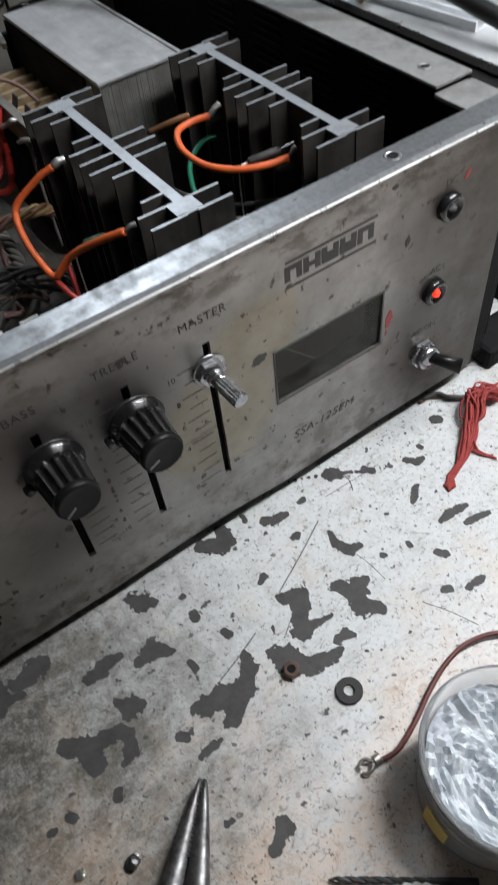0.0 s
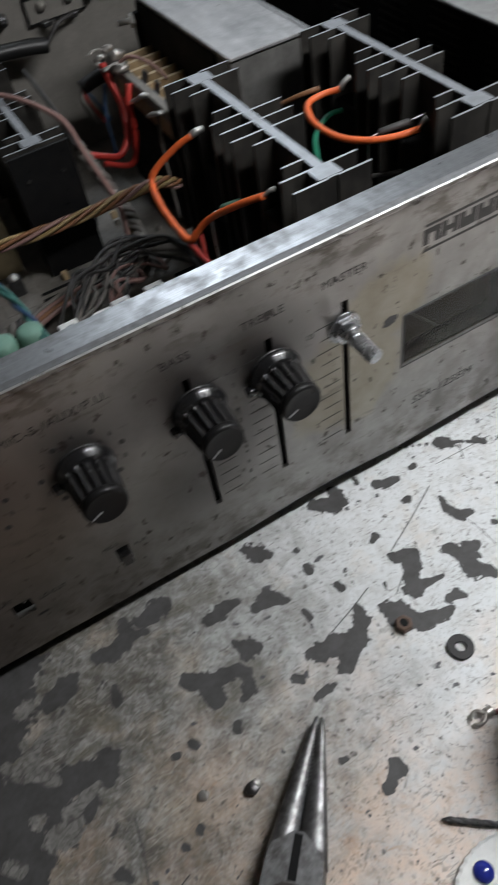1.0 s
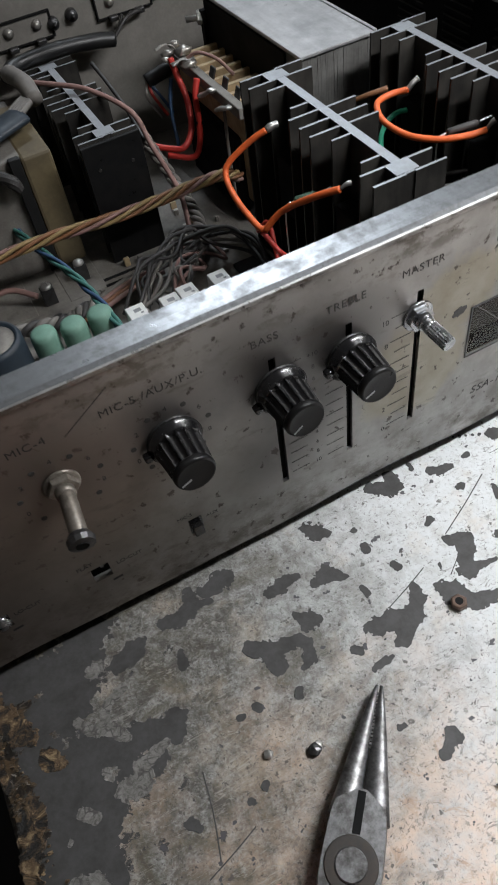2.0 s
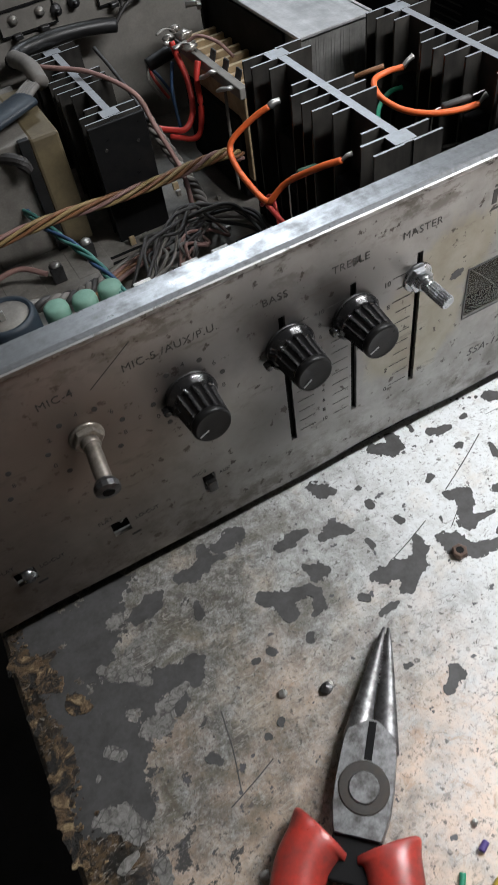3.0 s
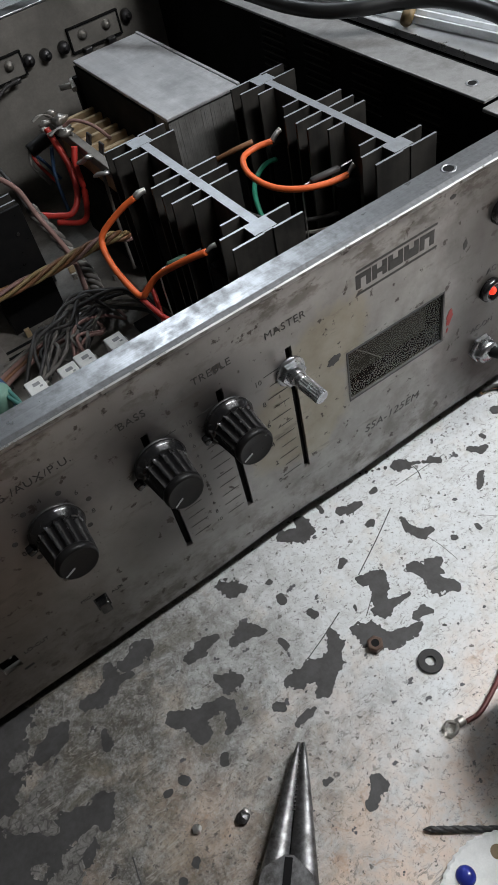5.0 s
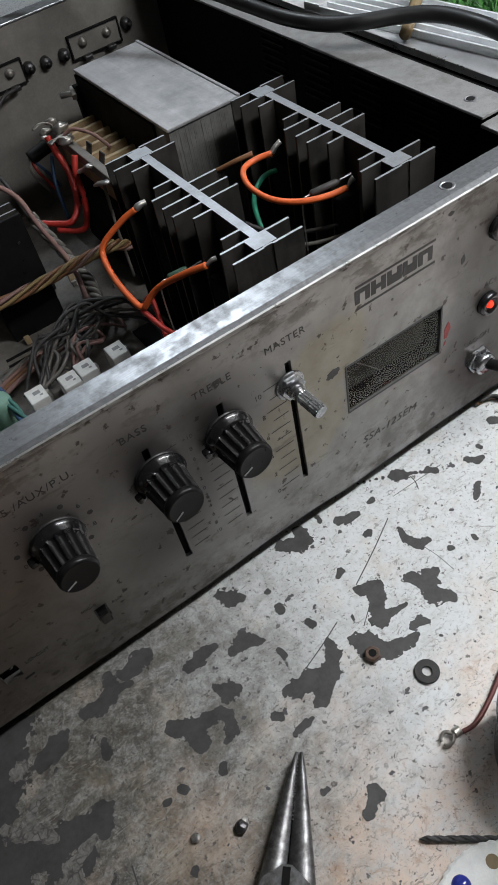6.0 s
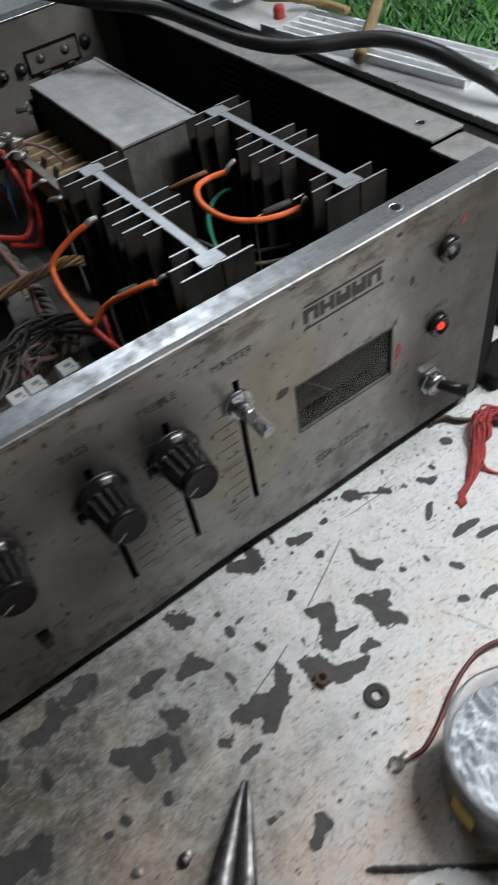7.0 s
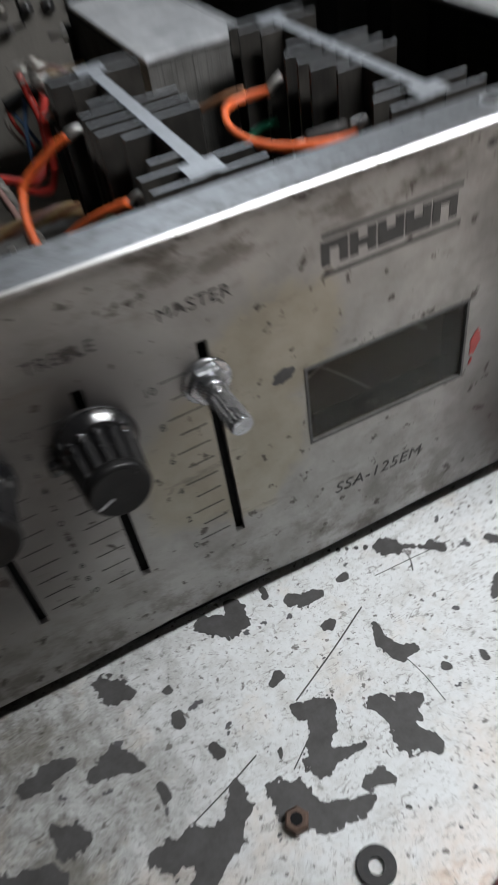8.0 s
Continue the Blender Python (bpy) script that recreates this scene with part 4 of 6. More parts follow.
splash(-0.0670, 0.0730, 0.0042, 0.0018, 80, M_REDSPOT, "red_paint_fleck")
splash(-0.0680, 0.0660, 0.0012, 0.0005, 70, M_REDSPOT, "red_paint_fleck")
splash(-0.0330, 0.1235, 0.0022, 0.0011, 60, M_REDSPOT, "red_paint_fleck")
splash(-0.0605, 0.1075, 0.0022, 0.0012, 80, M_PRINT, "grime_fleck")
splash(-0.1300, 0.0905, 0.0034, 0.0022, 20, M_CORE, "grime_fleck")
splash(-0.0690, 0.1335, 0.0016, 0.0010, 0, M_PRINT, "grime_fleck")

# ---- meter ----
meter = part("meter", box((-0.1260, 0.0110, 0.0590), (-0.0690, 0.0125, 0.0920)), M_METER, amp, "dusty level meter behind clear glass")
part("glass", box((-0.1231, 0.0006, 0.0623), (-0.0715, 0.0014, 0.0887)), M_GLASS, meter, "brown-tinted glass").visible_shadow = False
for lo, hi in (((-0.1262, 0.0019, 0.0590), (-0.1240, 0.0110, 0.0920)), ((-0.0706, 0.0019, 0.0590), (-0.0684, 0.0110, 0.0920)), ((-0.1240, 0.0019, 0.0590), (-0.0706, 0.0110, 0.0613)), ((-0.1240, 0.0019, 0.0897), (-0.0706, 0.0110, 0.0920))):
    part("bezel_side", box(lo, hi), M_KNOB, meter)
for lo, hi in (((-0.1240, -0.0003, 0.0614), (-0.1232, 0.0016, 0.0896)), ((-0.0714, -0.0003, 0.0614), (-0.0706, 0.0016, 0.0896)), ((-0.1232, -0.0003, 0.0614), (-0.0714, 0.0016, 0.0622)), ((-0.1232, -0.0003, 0.0888), (-0.0714, 0.0016, 0.0896))):
    part("gasket", box(lo, hi), M_CORE, meter)
part("scale_arc", tube([(-0.118, 0.0107, 0.0760), (-0.108, 0.0107, 0.0815), (-0.097, 0.0107, 0.0830), (-0.086, 0.0107, 0.0815), (-0.077, 0.0107, 0.0760)], 0.0004, 6), M_LABELPRINT, meter, "pale printed arc")
part("needle", tube([(-0.0975, 0.0100, 0.0625), (-0.1065, 0.0100, 0.0720), (-0.1150, 0.0100, 0.0800)], 0.00025, 5), M_LABELPRINT, meter, "thin pale needle")

# ---- knobs, shafts, switches, lamps on the front ----
def ribs(count, depth, first, last):
    def wave(a, k):
        if not first <= k <= last:
            return 1.0
        return 1.0 - depth * (0.5 - 0.5 * math.cos(count * a)) ** 0.35
    return wave


def control_knob(x, z, label, mark):
    k = thing("control_knob", (x, 0.0, z), label, "knob", "knobs on the amplifier front")
    m = Matrix.Translation((x, 0, z)) @ OUT
    part("washer", lathe([(0.0098, 0.0001), (0.0098, 0.0008), (0.0090, 0.0010)], 28, m=m), M_DARKSTEEL, k, "", True)
    part("skirt", lathe([(0.0094, 0.0010), (0.0104, 0.0016), (0.0105, 0.0026), (0.0098, 0.0034), (0.0090, 0.0050), (0.0084, 0.0056)], 40, m=m), M_KNOB, k, "", True)
    part("grip", lathe([(0.0089, 0.0046), (0.0088, 0.0058), (0.0083, 0.0110), (0.0078, 0.0172), (0.0074, 0.0182)], 160, wave=ribs(16, 0.15, 1, 3), m=m), M_KNOB, k, "ribbed glossy black grip")
    part("cap", lathe([(0.0075, 0.0170), (0.0078, 0.0176), (0.0077, 0.0190), (0.0070, 0.0200), (0.0066, 0.0199), (0.0030, 0.0198)], 40, m=m), M_CAP, k, "flat black cap with a worn rim", True)
    bm = box((0.0022, -0.00022, 0.0196), (0.0064, 0.00022, 0.0202))
    bmesh.ops.transform(bm, matrix=m @ pose(0, 0, 0, 0, 0, mark), verts=bm.verts)
    tab = box((0.0094, -0.0016, 0.0012), (0.0126, 0.0016, 0.0046), 0.0008)
    bmesh.ops.transform(tab, matrix=m @ pose(0, 0, 0, 0, 0, mark - 18), verts=tab.verts)
    part("pointer_tab", tab, M_KNOB, k, "", True)
    part("pointer", bm, M_LABELPRINT, k, "scratched pale pointer line")
    return k


control_knob(-0.1810, 0.0955, "ribbed black plastic knob on the treble slot", 205)
control_knob(-0.2110, 0.0962, "ribbed black plastic knob on the bass slot", 215)
control_knob(-0.2535, 0.0960, "ribbed black plastic knob inside a dotted dial", 205)


def bare_shaft(x, z, length, droop, sway, label, mat, tip):
    s = thing("pot_shaft", (x, 0.0, z), label, "potentiometer shaft", "bare shafts on the amplifier front")
    m = Matrix.Translation((x, 0, z)) @ OUT
    part("washer", lathe([(0.0066, 0.0001), (0.0066, 0.0009), (0.0060, 0.0011)], 28, m=m), mat, s, "", True)
    part("hex_nut", lathe([(0.0056, 0.0011), (0.0058, 0.0014), (0.0058, 0.0030), (0.0054, 0.0034)], 6, m=m), mat, s)
    part("bushing", lathe([(0.0035, 0.0030), (0.0035, 0.0058), (0.0032, 0.0062)], 24, m=m), mat, s, "", True)
    end = Vector((x + sway, -length, z + droop))
    start = Vector((x, -0.006, z))
    turn = Matrix.Translation(start) @ axis_turn(start, end)
    n = (end - start).length
    part("spindle", lathe([(0.0029, -0.003), (0.0029, n * 0.15), (0.0030, n * 0.2), (0.0030, n * 0.95), (0.0027, n)], 108, wave=None if tip else ribs(18, 0.12, 2, 3), m=turn), mat, s, "smooth greasy spindle" if tip else "knurled split spindle", tip)
    if tip:
        part("spindle_end", lathe([(0.0036, n - 0.004), (0.0048, n - 0.002), (0.0046, n), (0.0024, n + 0.0004)], 14, m=turn), M_DARKSTEEL, s, "broken dark plastic rest of a knob")
        part("bore", lathe([(0.0024, n), (0.0022, n + 0.0007)], 12, m=turn), M_BLACK, s)
    return s


bare_shaft(-0.1508, 0.0992, 0.0185, -0.0015, 0.001, "bare knurled chrome potentiometer shaft in the master slot", M_CHROME, False)
bare_shaft(-0.2942, 0.0985, 0.0245, -0.003, -0.002, "dull nickel potentiometer shaft without its knob", M_DULL, True)
bare_shaft(-0.3380, 0.0975, 0.0200, 0.0, 0.0, "dull nickel potentiometer shaft without its knob", M_DULL, False)

for cx, cz, lit in ((-0.0413, 0.1139, False), (-0.0433, 0.0747, True)):
    lamp = thing("indicator_lamp", (cx, 0.0, cz), "black-ringed indicator lamp, " + ("lit red" if lit else "unlit and clear"), "indicator lamp", "indicator lamps on the amplifier front")
    m = Matrix.Translation((cx, 0, cz)) @ OUT
    part("ring", lathe([(0.0058, 0.0), (0.0058, 0.0022), (0.0050, 0.0034), (0.0040, 0.0034), (0.0036, 0.0020)], 28, m=m), M_KNOB, lamp, "", True)
    part("lens", lathe([(0.0019, 0.0012), (0.0019, 0.0022), (0.0014, 0.0033), (0.0007, 0.0037)], 20, m=m), M_LED if lit else M_PLASTIC, lamp, "glowing red lens" if lit else "clear lens", True)

toggle = thing("toggle_switch", (-0.0455, 0.0, 0.0410), "toggle switch with chrome collar and black lever", "switch")
m = Matrix.Translation((-0.0455, 0, 0.0410)) @ OUT
part("hex_nut", lathe([(0.0070, 0.0), (0.0072, 0.0004), (0.0072, 0.0022), (0.0066, 0.0026)], 6, m=m), M_CHROME, toggle)
part("collar", lathe([(0.0056, 0.0024), (0.0056, 0.0062), (0.0044, 0.0070), (0.0030, 0.0070)], 28, m=m), M_CHROME, toggle, "", True)
part("lever", cone((-0.0455, -0.004, 0.0410), (-0.0375, -0.0175, 0.0402), 0.0024, 0.0036, 20), M_CAP, toggle, "black plastic lever", True)

slide = thing("slide_switch", (-0.2548, 0.0, 0.0395), "small black slide switch in the front panel", "switch")
part("body", box((-0.2576, 0.0004, 0.0347), (-0.2520, 0.0080, 0.0443)), M_KNOB, slide)
part("slider", box((-0.2570, -0.0035, 0.0360), (-0.2526, 0.0006, 0.0425), 0.0006), M_KNOB, slide)
for cx, lit in ((-0.2966, False), (-0.3395, True)):
    sw = thing("slide_switch", (cx, 0.0, 0.0400), "sunken slide switch, its slot chipped and dark", "switch")
    part("body", box((cx - 0.0060, 0.0045, 0.0325), (cx + 0.0060, 0.0100, 0.0465)), M_BLACK, sw)
    part("slider", cone((cx + 0.0006, 0.0046, 0.0398), (cx + 0.0014, -0.0020 if lit else 0.0032, 0.0385), 0.0030 if lit else 0.0014, 0.0028 if lit else 0.0013, 18), M_CHROME, sw, "", True)

# ---------------- inside the amplifier ----------------
def fin_box(lo, hi, bm=None):
    own = bm or bmesh.new()
    had = set(own.faces)
    box(lo, hi, 0.0, own)
    for f in own.faces:
        if f not in had:
            f.normal_update()
            f.material_index = 1 if f.calc_center_median().z > hi[2] - 1e-5 else 0
    return own


def heat_sink(x, y, z0, z1, label):
    """Extruded finned sink: a web along y with three groups of fins."""
    s = thing("heat_sink", (x, y, z0), label, "heat sink", "finned heat sinks inside the amplifier")
    def put(name, a, b, c, d, flare=0.0):
        bm = fin_box((x + a, y + c, z0), (x + b, y + d, z1 + flare))
        return part(name, bm, [M_FIN, M_CUT], s)
    put("web", -0.0022, 0.0022, 0.0, 0.1125)
    put("web_block", -0.0058, 0.0050, 0.0009, 0.0098, 0.0001)
    put("web_block", -0.0058, 0.0050, 0.1030, 0.1110, 0.0001)
    L, S, t = -0.0172, -0.0115, 0.0006
    for fy in (0.0, 0.0094, 0.0475, 0.0562, 0.0655, 0.1030, 0.1120):
        put("fin", L, -0.0022, fy - t, fy + t)
    for fy in (0.0176, 0.0393, 0.0742, 0.0952):
        put("fin", S, -0.0022, fy - t, fy + t)
    for fy in (0.0, 0.0094, 0.0472, 0.0557, 0.0652, 0.1030, 0.1130):
        put("fin", 0.0022, 0.0170, fy - t, fy + t)
    return s


heat_sink(-0.1250, 0.0428, 0.020, 0.1280, "black finned aluminium heat sink with a sawn bare top")
heat_sink(-0.0475, 0.0485, 0.020, 0.1260, "black finned aluminium heat sink with a sawn bare top")
heat_sink(-0.1965, 0.2185, 0.014, 0.0940, "black finned aluminium heat sink, dusty, with wires over it")
for x, y, z in ((-0.1250, 0.0428, 0.128), (-0.0475, 0.0485, 0.126)):
    plate = thing("driver_board", (x, y, 0.0122), "dark transistor board under the heat sink", "circuit board")
    part("board", box((x - 0.030, y - 0.012, 0.0122), (x + 0.028, y + 0.125, 0.0198)), M_BLACK, plate)
    for dy in (0.028, 0.082):
        part("transistor", box((x - 0.0125, y + dy - 0.008, 0.070), (x - 0.0022, y + dy + 0.008, 0.100), 0.001), M_BLACK, plate)

# front closing plate of the third sink
cover = thing("sink_cover", (-0.1965, 0.2140, 0.014), "black sheet standing before a heat sink", "cover plate")
part("sheet", box((-0.2140, 0.2150, 0.0122), (-0.1790, 0.2176, 0.0925), 0.0004), M_CAP, cover)
for rx, rz in ((-0.2065, 0.0780), (-0.1865, 0.0770)):
    part("rivet", lathe([(0.0010, 0.0), (0.0009, 0.0006)], 10, m=Matrix.Translation((rx, 0.2150, rz)) @ OUT), M_FIN, cover)

# mains transformer
trafo = thing("transformer", (-0.072, 0.238, 0.0122), "laminated steel transformer with a dull metal cover", "transformer")
TX0, TX1, TY0, TY1, TZ = -0.0945, -0.0497, 0.1805, 0.2975, 0.1150
for k in range(44):
    a = TX0 + (TX1 - TX0) * k / 44
    e = 0.0003 * random.random()
    part("lamination", box((a, TY0 + e, 0.0125), (a + 0.00099, TY1 - e, TZ - 0.0004 * random.random())), M_SILICON, trafo)
part("cover", box((TX0 - 0.0010, TY0 - 0.0010, TZ), (TX1 + 0.0006, TY1 + 0.0010, TZ + 0.0020), 0.0005), M_COVER, trafo, "dull grey stained steel cover")
part("side_plate", box((TX0 - 0.0016, TY0 + 0.016, 0.0125), (TX0 - 0.0002, TY1 + 0.001, TZ - 0.001)), M_BLACK, trafo)
part("side_plate", box((TX1 + 0.0002, TY0 - 0.0008, 0.0125), (TX1 + 0.0022, TY1 + 0.0008, TZ + 0.0028), 0.0003), M_COVER, trafo)
bolt = part("bolt", cone((-0.0930, 0.2985, 0.1030), (-0.1075, 0.3040, 0.1030), 0.0018, 0.0018, 14), M_TAG, trafo, "", True)
bm = lathe([(0.0040, 0), (0.0042, 0.0005), (0.0042, 0.0030), (0.0038, 0.0034)], 6, m=Matrix.Translation((-0.0975, 0.3002, 0.1030)) @ axis_turn((0, 0, 0), (-1, 0.38, 0)))
part("nut", bm, M_TAG, bolt)
part("bracket", box((-0.0990, 0.2960, 0.0125), (-0.0930, 0.3000, 0.1080)), M_BLACK, trafo)

bobbin = part("bobbin", box((-0.1215, 0.2020, 0.0300), (-0.0962, 0.2930, 0.0865), 0.001), M_BOBBIN, trafo, "tan ribbed bobbin")
for k in range(8):
    y = 0.207 + 0.0112 * k
    part("rib", box((-0.1225, y, 0.0860), (-0.0960, y + 0.0030, 0.0915), 0.0004), M_BOBBIN, bobbin)
part("winding", box((-0.1255, 0.2080, 0.0150), (-0.1000, 0.2870, 0.0700), 0.004), M_BLACK, bobbin)
part("tag_strip", box((-0.1265, 0.1960, 0.0870), (-0.1212, 0.2920, 0.0935), 0.0006), M_REAR, bobbin, "pale tag strip")
tag_rnd = random.Random(11)
for y in (0.206, 0.222, 0.239):
    bm = box((-0.1215, y, 0.0925), (-0.1203, y + 0.0060, 0.0985), 0.0003)
    for v in bm.verts:
        v.co.x += 0.35 * (v.co.z - 0.0925)
    part("tag", bm, M_DARKSTEEL, bobbin)
for y, w in ((0.2080, 0.0), (0.2300, 0.002)):
    part("soldered_lug", tube([(-0.1262, y, 0.0905), (-0.1285, y - 0.0030, 0.0915 + w), (-0.1305, y + 0.0030, 0.0895), (-0.1320, y + 0.0060, 0.0880)], 0.0024, 8, 6, flat=0.5, jitter=0.7), M_TAG, bobbin, "bright soldered lug", True)
for k in range(8):
    bm = bmesh.new()
    bmesh.ops.create_icosphere(bm, subdivisions=2, radius=tag_rnd.uniform(0.0020, 0.0034))
    off = Vector((-0.1265 + tag_rnd.uniform(-0.006, 0.005), 0.259 + 0.0045 * k + tag_rnd.uniform(-0.002, 0.002), 0.0950 + tag_rnd.uniform(-0.002, 0.0045)))
    for v in bm.verts:
        v.co = Vector((v.co.x * 1.5, v.co.y, v.co.z * 0.8)) * (1 + 0.8 * noise.noise(v.co * 500 + off * 300)) + off
    part("solder_blob", bm, M_NICKEL, bobbin, "", True)
for y, lean in ((0.258, 0.003), (0.272, -0.004), (0.287, 0.002)):
    part("bent_tag", tube([(-0.1225, y, 0.0920), (-0.1245, y + lean, 0.0968), (-0.1300, y + 2 * lean, 0.0985), (-0.1360, y + 1.5 * lean, 0.0972)], 0.0017, 7, 5, flat=0.35, jitter=0.5), M_NICKEL, bobbin)
part("winding_end", tube([(-0.1260, 0.2660, 0.0970), (-0.1200, 0.2600, 0.1010), (-0.1130, 0.2480, 0.0990), (-0.1080, 0.2380, 0.0920)], 0.0011, 7), M_PINK, bobbin, "dull sleeved winding end", True)

# smaller transformer at the other end
t2 = thing("small_transformer", (-0.258, 0.272, 0.0122), "dusty transformer wrapped in yellowed tape", "transformer")
part("core", box((-0.288, 0.236, 0.0122), (-0.232, 0.310, 0.0900), 0.001), M_INNER, t2)
part("tape", box((-0.2440, 0.2332, 0.0160), (-0.2262, 0.302, 0.0905), 0.002), worn_paint("olive_tape", (0.150, 0.118, 0.066), (0.085, 0.066, 0.040), 0, 0.5, 500, 60, 0.8, 0.15), t2, "yellowed tape winding")
part("strap", box((-0.2505, 0.2322, 0.0122), (-0.2442, 0.2362, 0.0915), 0.0004), M_RUBBER, t2)
part("lug", tube([(-0.262, 0.238, 0.084), (-0.254, 0.230, 0.083), (-0.250, 0.228, 0.076)], 0.0030, 10, jitter=0.6), M_DARKWIRE, t2)
for fx in (-0.282, -0.238):
    part("foot_plate", box((fx - 0.012, 0.196, 0.0122), (fx + 0.012, 0.237, 0.0180), 0.0008), M_INNER, t2)


def wire(name, pts, r, mat, label, category="wire", seg=8, per=8, group=""):
    return tagged(part(name, tube(pts, r, seg, per, jitter=0.08), mat, None, "", True), label, category, group)


def twist(name, line, r, mats, turns, label, spread=1.0):
    """Several insulated cores twisted round one line."""
    t = thing(name, line[0], label, "cable")
    base = spline(line, 14)
    n = len(base)
    for j, mat in enumerate(mats):
        pts = []
        for k, p in enumerate(base):
            d = (base[min(k + 1, n - 1)] - base[max(k - 1, 0)]).normalized()
            side = d.cross(Vector((0, 0, 1))).normalized()
            over = side.cross(d)
            a = 2 * math.pi * (turns * k / n + j / len(mats))
            pts.append(p + spread * r * 1.15 * (math.cos(a) * side + math.sin(a) * over))
        part("core", tube(pts, r, 7, raw=True, jitter=0.1), mat, t, "", True)
    return t


# heat-sink leads
def lead(pts, tip_a, tip_b, label):
    w = thing("orange_lead", pts[0], label, "wire", "orange leads on the heat sinks")
    part("insulation", tube(pts, 0.00155, 10, 10), M_ORANGE, w, "", True)
    for end, tip in ((pts[0], tip_a), (pts[-1], tip_b)):
        if tip is not None:
            e, t = Vector(end), Vector(tip)
            part("tinned_end", tube([e, (e + t) / 2 + Vector((0, 0, 0.0006)), t], 0.0014, 8, 6, jitter=1.2), M_TAG, w, "", True)
    return w


lead([(-0.1441, 0.1272, 0.1165), (-0.1510, 0.1310, 0.1120), (-0.1620, 0.1350, 0.1030), (-0.1657, 0.1317, 0.0978), (-0.1685, 0.1150, 0.0950), (-0.1689, 0.0945, 0.0930), (-0.1670, 0.0905, 0.0930)], (-0.1385, 0.1262, 0.1180), None, "orange insulated lead bent beside the heat sink")
lead([(-0.1675, 0.0905, 0.0925), (-0.1600, 0.0860, 0.1020), (-0.1510, 0.0730, 0.1120), (-0.1435, 0.0645, 0.1170)], None, (-0.1390, 0.0630, 0.1190), "orange insulated lead bent beside the heat sink")
lead([(-0.0675, 0.1235, 0.1120), (-0.0760, 0.1265, 0.1110), (-0.0850, 0.1240, 0.1105), (-0.0900, 0.1120, 0.1090), (-0.0885, 0.0960, 0.1080), (-0.0810, 0.0840, 0.1080), (-0.0700, 0.0770, 0.1085), (-0.0596, 0.0745, 0.1090)], (-0.0620, 0.1230, 0.1160), (-0.0560, 0.0735, 0.1130), "orange insulated lead looped between heat sinks")
wire("red_lead", [(-0.1685, 0.0915, 0.0915), (-0.1640, 0.0830, 0.0830), (-0.1580, 0.0720, 0.0780)], 0.0013, M_RED, "thin red wire tucked beside the heat sink")
wire("red_lead", [(-0.1600, 0.1150, 0.0750), (-0.1570, 0.1080, 0.0820), (-0.1600, 0.0960, 0.0700), (-0.1620, 0.085, 0.055)], 0.0012, M_RED, "thin dark red wire inside the chassis")
wire("green_lead", [(-0.0560, 0.1330, 0.0950), (-0.0680, 0.1340, 0.0950), (-0.0800, 0.1270, 0.0900), (-0.0860, 0.1120, 0.0800), (-0.0850, 0.0980, 0.0650), (-0.0820, 0.0900, 0.0550)], 0.0014, M_GREEN, "green insulated wire behind the orange loop")
wire("grey_lead", [(-0.1000, 0.1150, 0.0850), (-0.0880, 0.1000, 0.0800), (-0.0740, 0.0860, 0.0800), (-0.0560, 0.0720, 0.0850)], 0.0011, M_GREYWIRE, "thin grey wire between heat sinks")
wire("black_lead", [(-0.0950, 0.1200, 0.0880), (-0.0830, 0.1050, 0.0820), (-0.0680, 0.0900, 0.0830), (-0.0520, 0.0780, 0.0870)], 0.0012, M_DARKWIRE, "thin black wire between heat sinks")
wire("brown_lead", [(-0.0900, 0.1430, 0.1050), (-0.0820, 0.1350, 0.1100), (-0.0740, 0.1310, 0.1120)], 0.0013, M_BROWN, "thin brown wire behind the orange loop")
for cx, cy, cz, dx in ((-0.1490, 0.0860, 0.1045, 0.010), (-0.0675, 0.0830, 0.1095, 0.015)):
    r = thing("resistor", (cx, cy, cz), "small dusty green resistor on bent leads", "resistor", "resistors on the heat sinks")
    m = Matrix.Translation((cx - dx / 2, cy, cz)) @ axis_turn((0, 0, 0), (1, -0.25, 0.1))
    part("body", lathe([(0.0010, 0), (0.0017, 0.001), (0.0017, dx - 0.001), (0.0010, dx)], 16, m=m), M_DARKGREEN if dx < 0.012 else M_DARKWIRE, r, "", True)
    part("lead", tube([(cx - dx / 2, cy, cz), (cx - dx / 2 - 0.004, cy + 0.001, cz - 0.004), (cx - dx / 2 - 0.004, cy + 0.001, cz - 0.03)], 0.0004, 5), M_TAG, r)
    part("lead", tube([(cx + dx / 2, cy - 0.004, cz + 0.002), (cx + dx / 2 + 0.006, cy - 0.005, cz + 0.003)], 0.0005, 5), M_DARKSTEEL, r)

# wiring loom across the chassis
twist("wire_loom", [(-0.330, 0.214, 0.046), (-0.2777, 0.2102, 0.053), (-0.2440, 0.2073, 0.055), (-0.2104, 0.2016, 0.056), (-0.1804, 0.2029, 0.055), (-0.1576, 0.2010, 0.057), (-0.1400, 0.1985, 0.058), (-0.1280, 0.2030, 0.050)], 0.0012, [M_BROWN, M_OCHRE, M_BROWN, M_OCHRE, M_PINK], 3.2, "loom of brown and yellow twisted wires", 1.75)
twist("wire_pair", [(-0.275, 0.290, 0.060), (-0.2648, 0.2551, 0.050), (-0.2559, 0.2132, 0.050), (-0.2449, 0.1744, 0.048), (-0.2400, 0.1429, 0.046), (-0.2370, 0.1150, 0.040)], 0.0012, [M_TEAL, M_BLUE, M_TEAL], 4, "twisted green and blue wires")
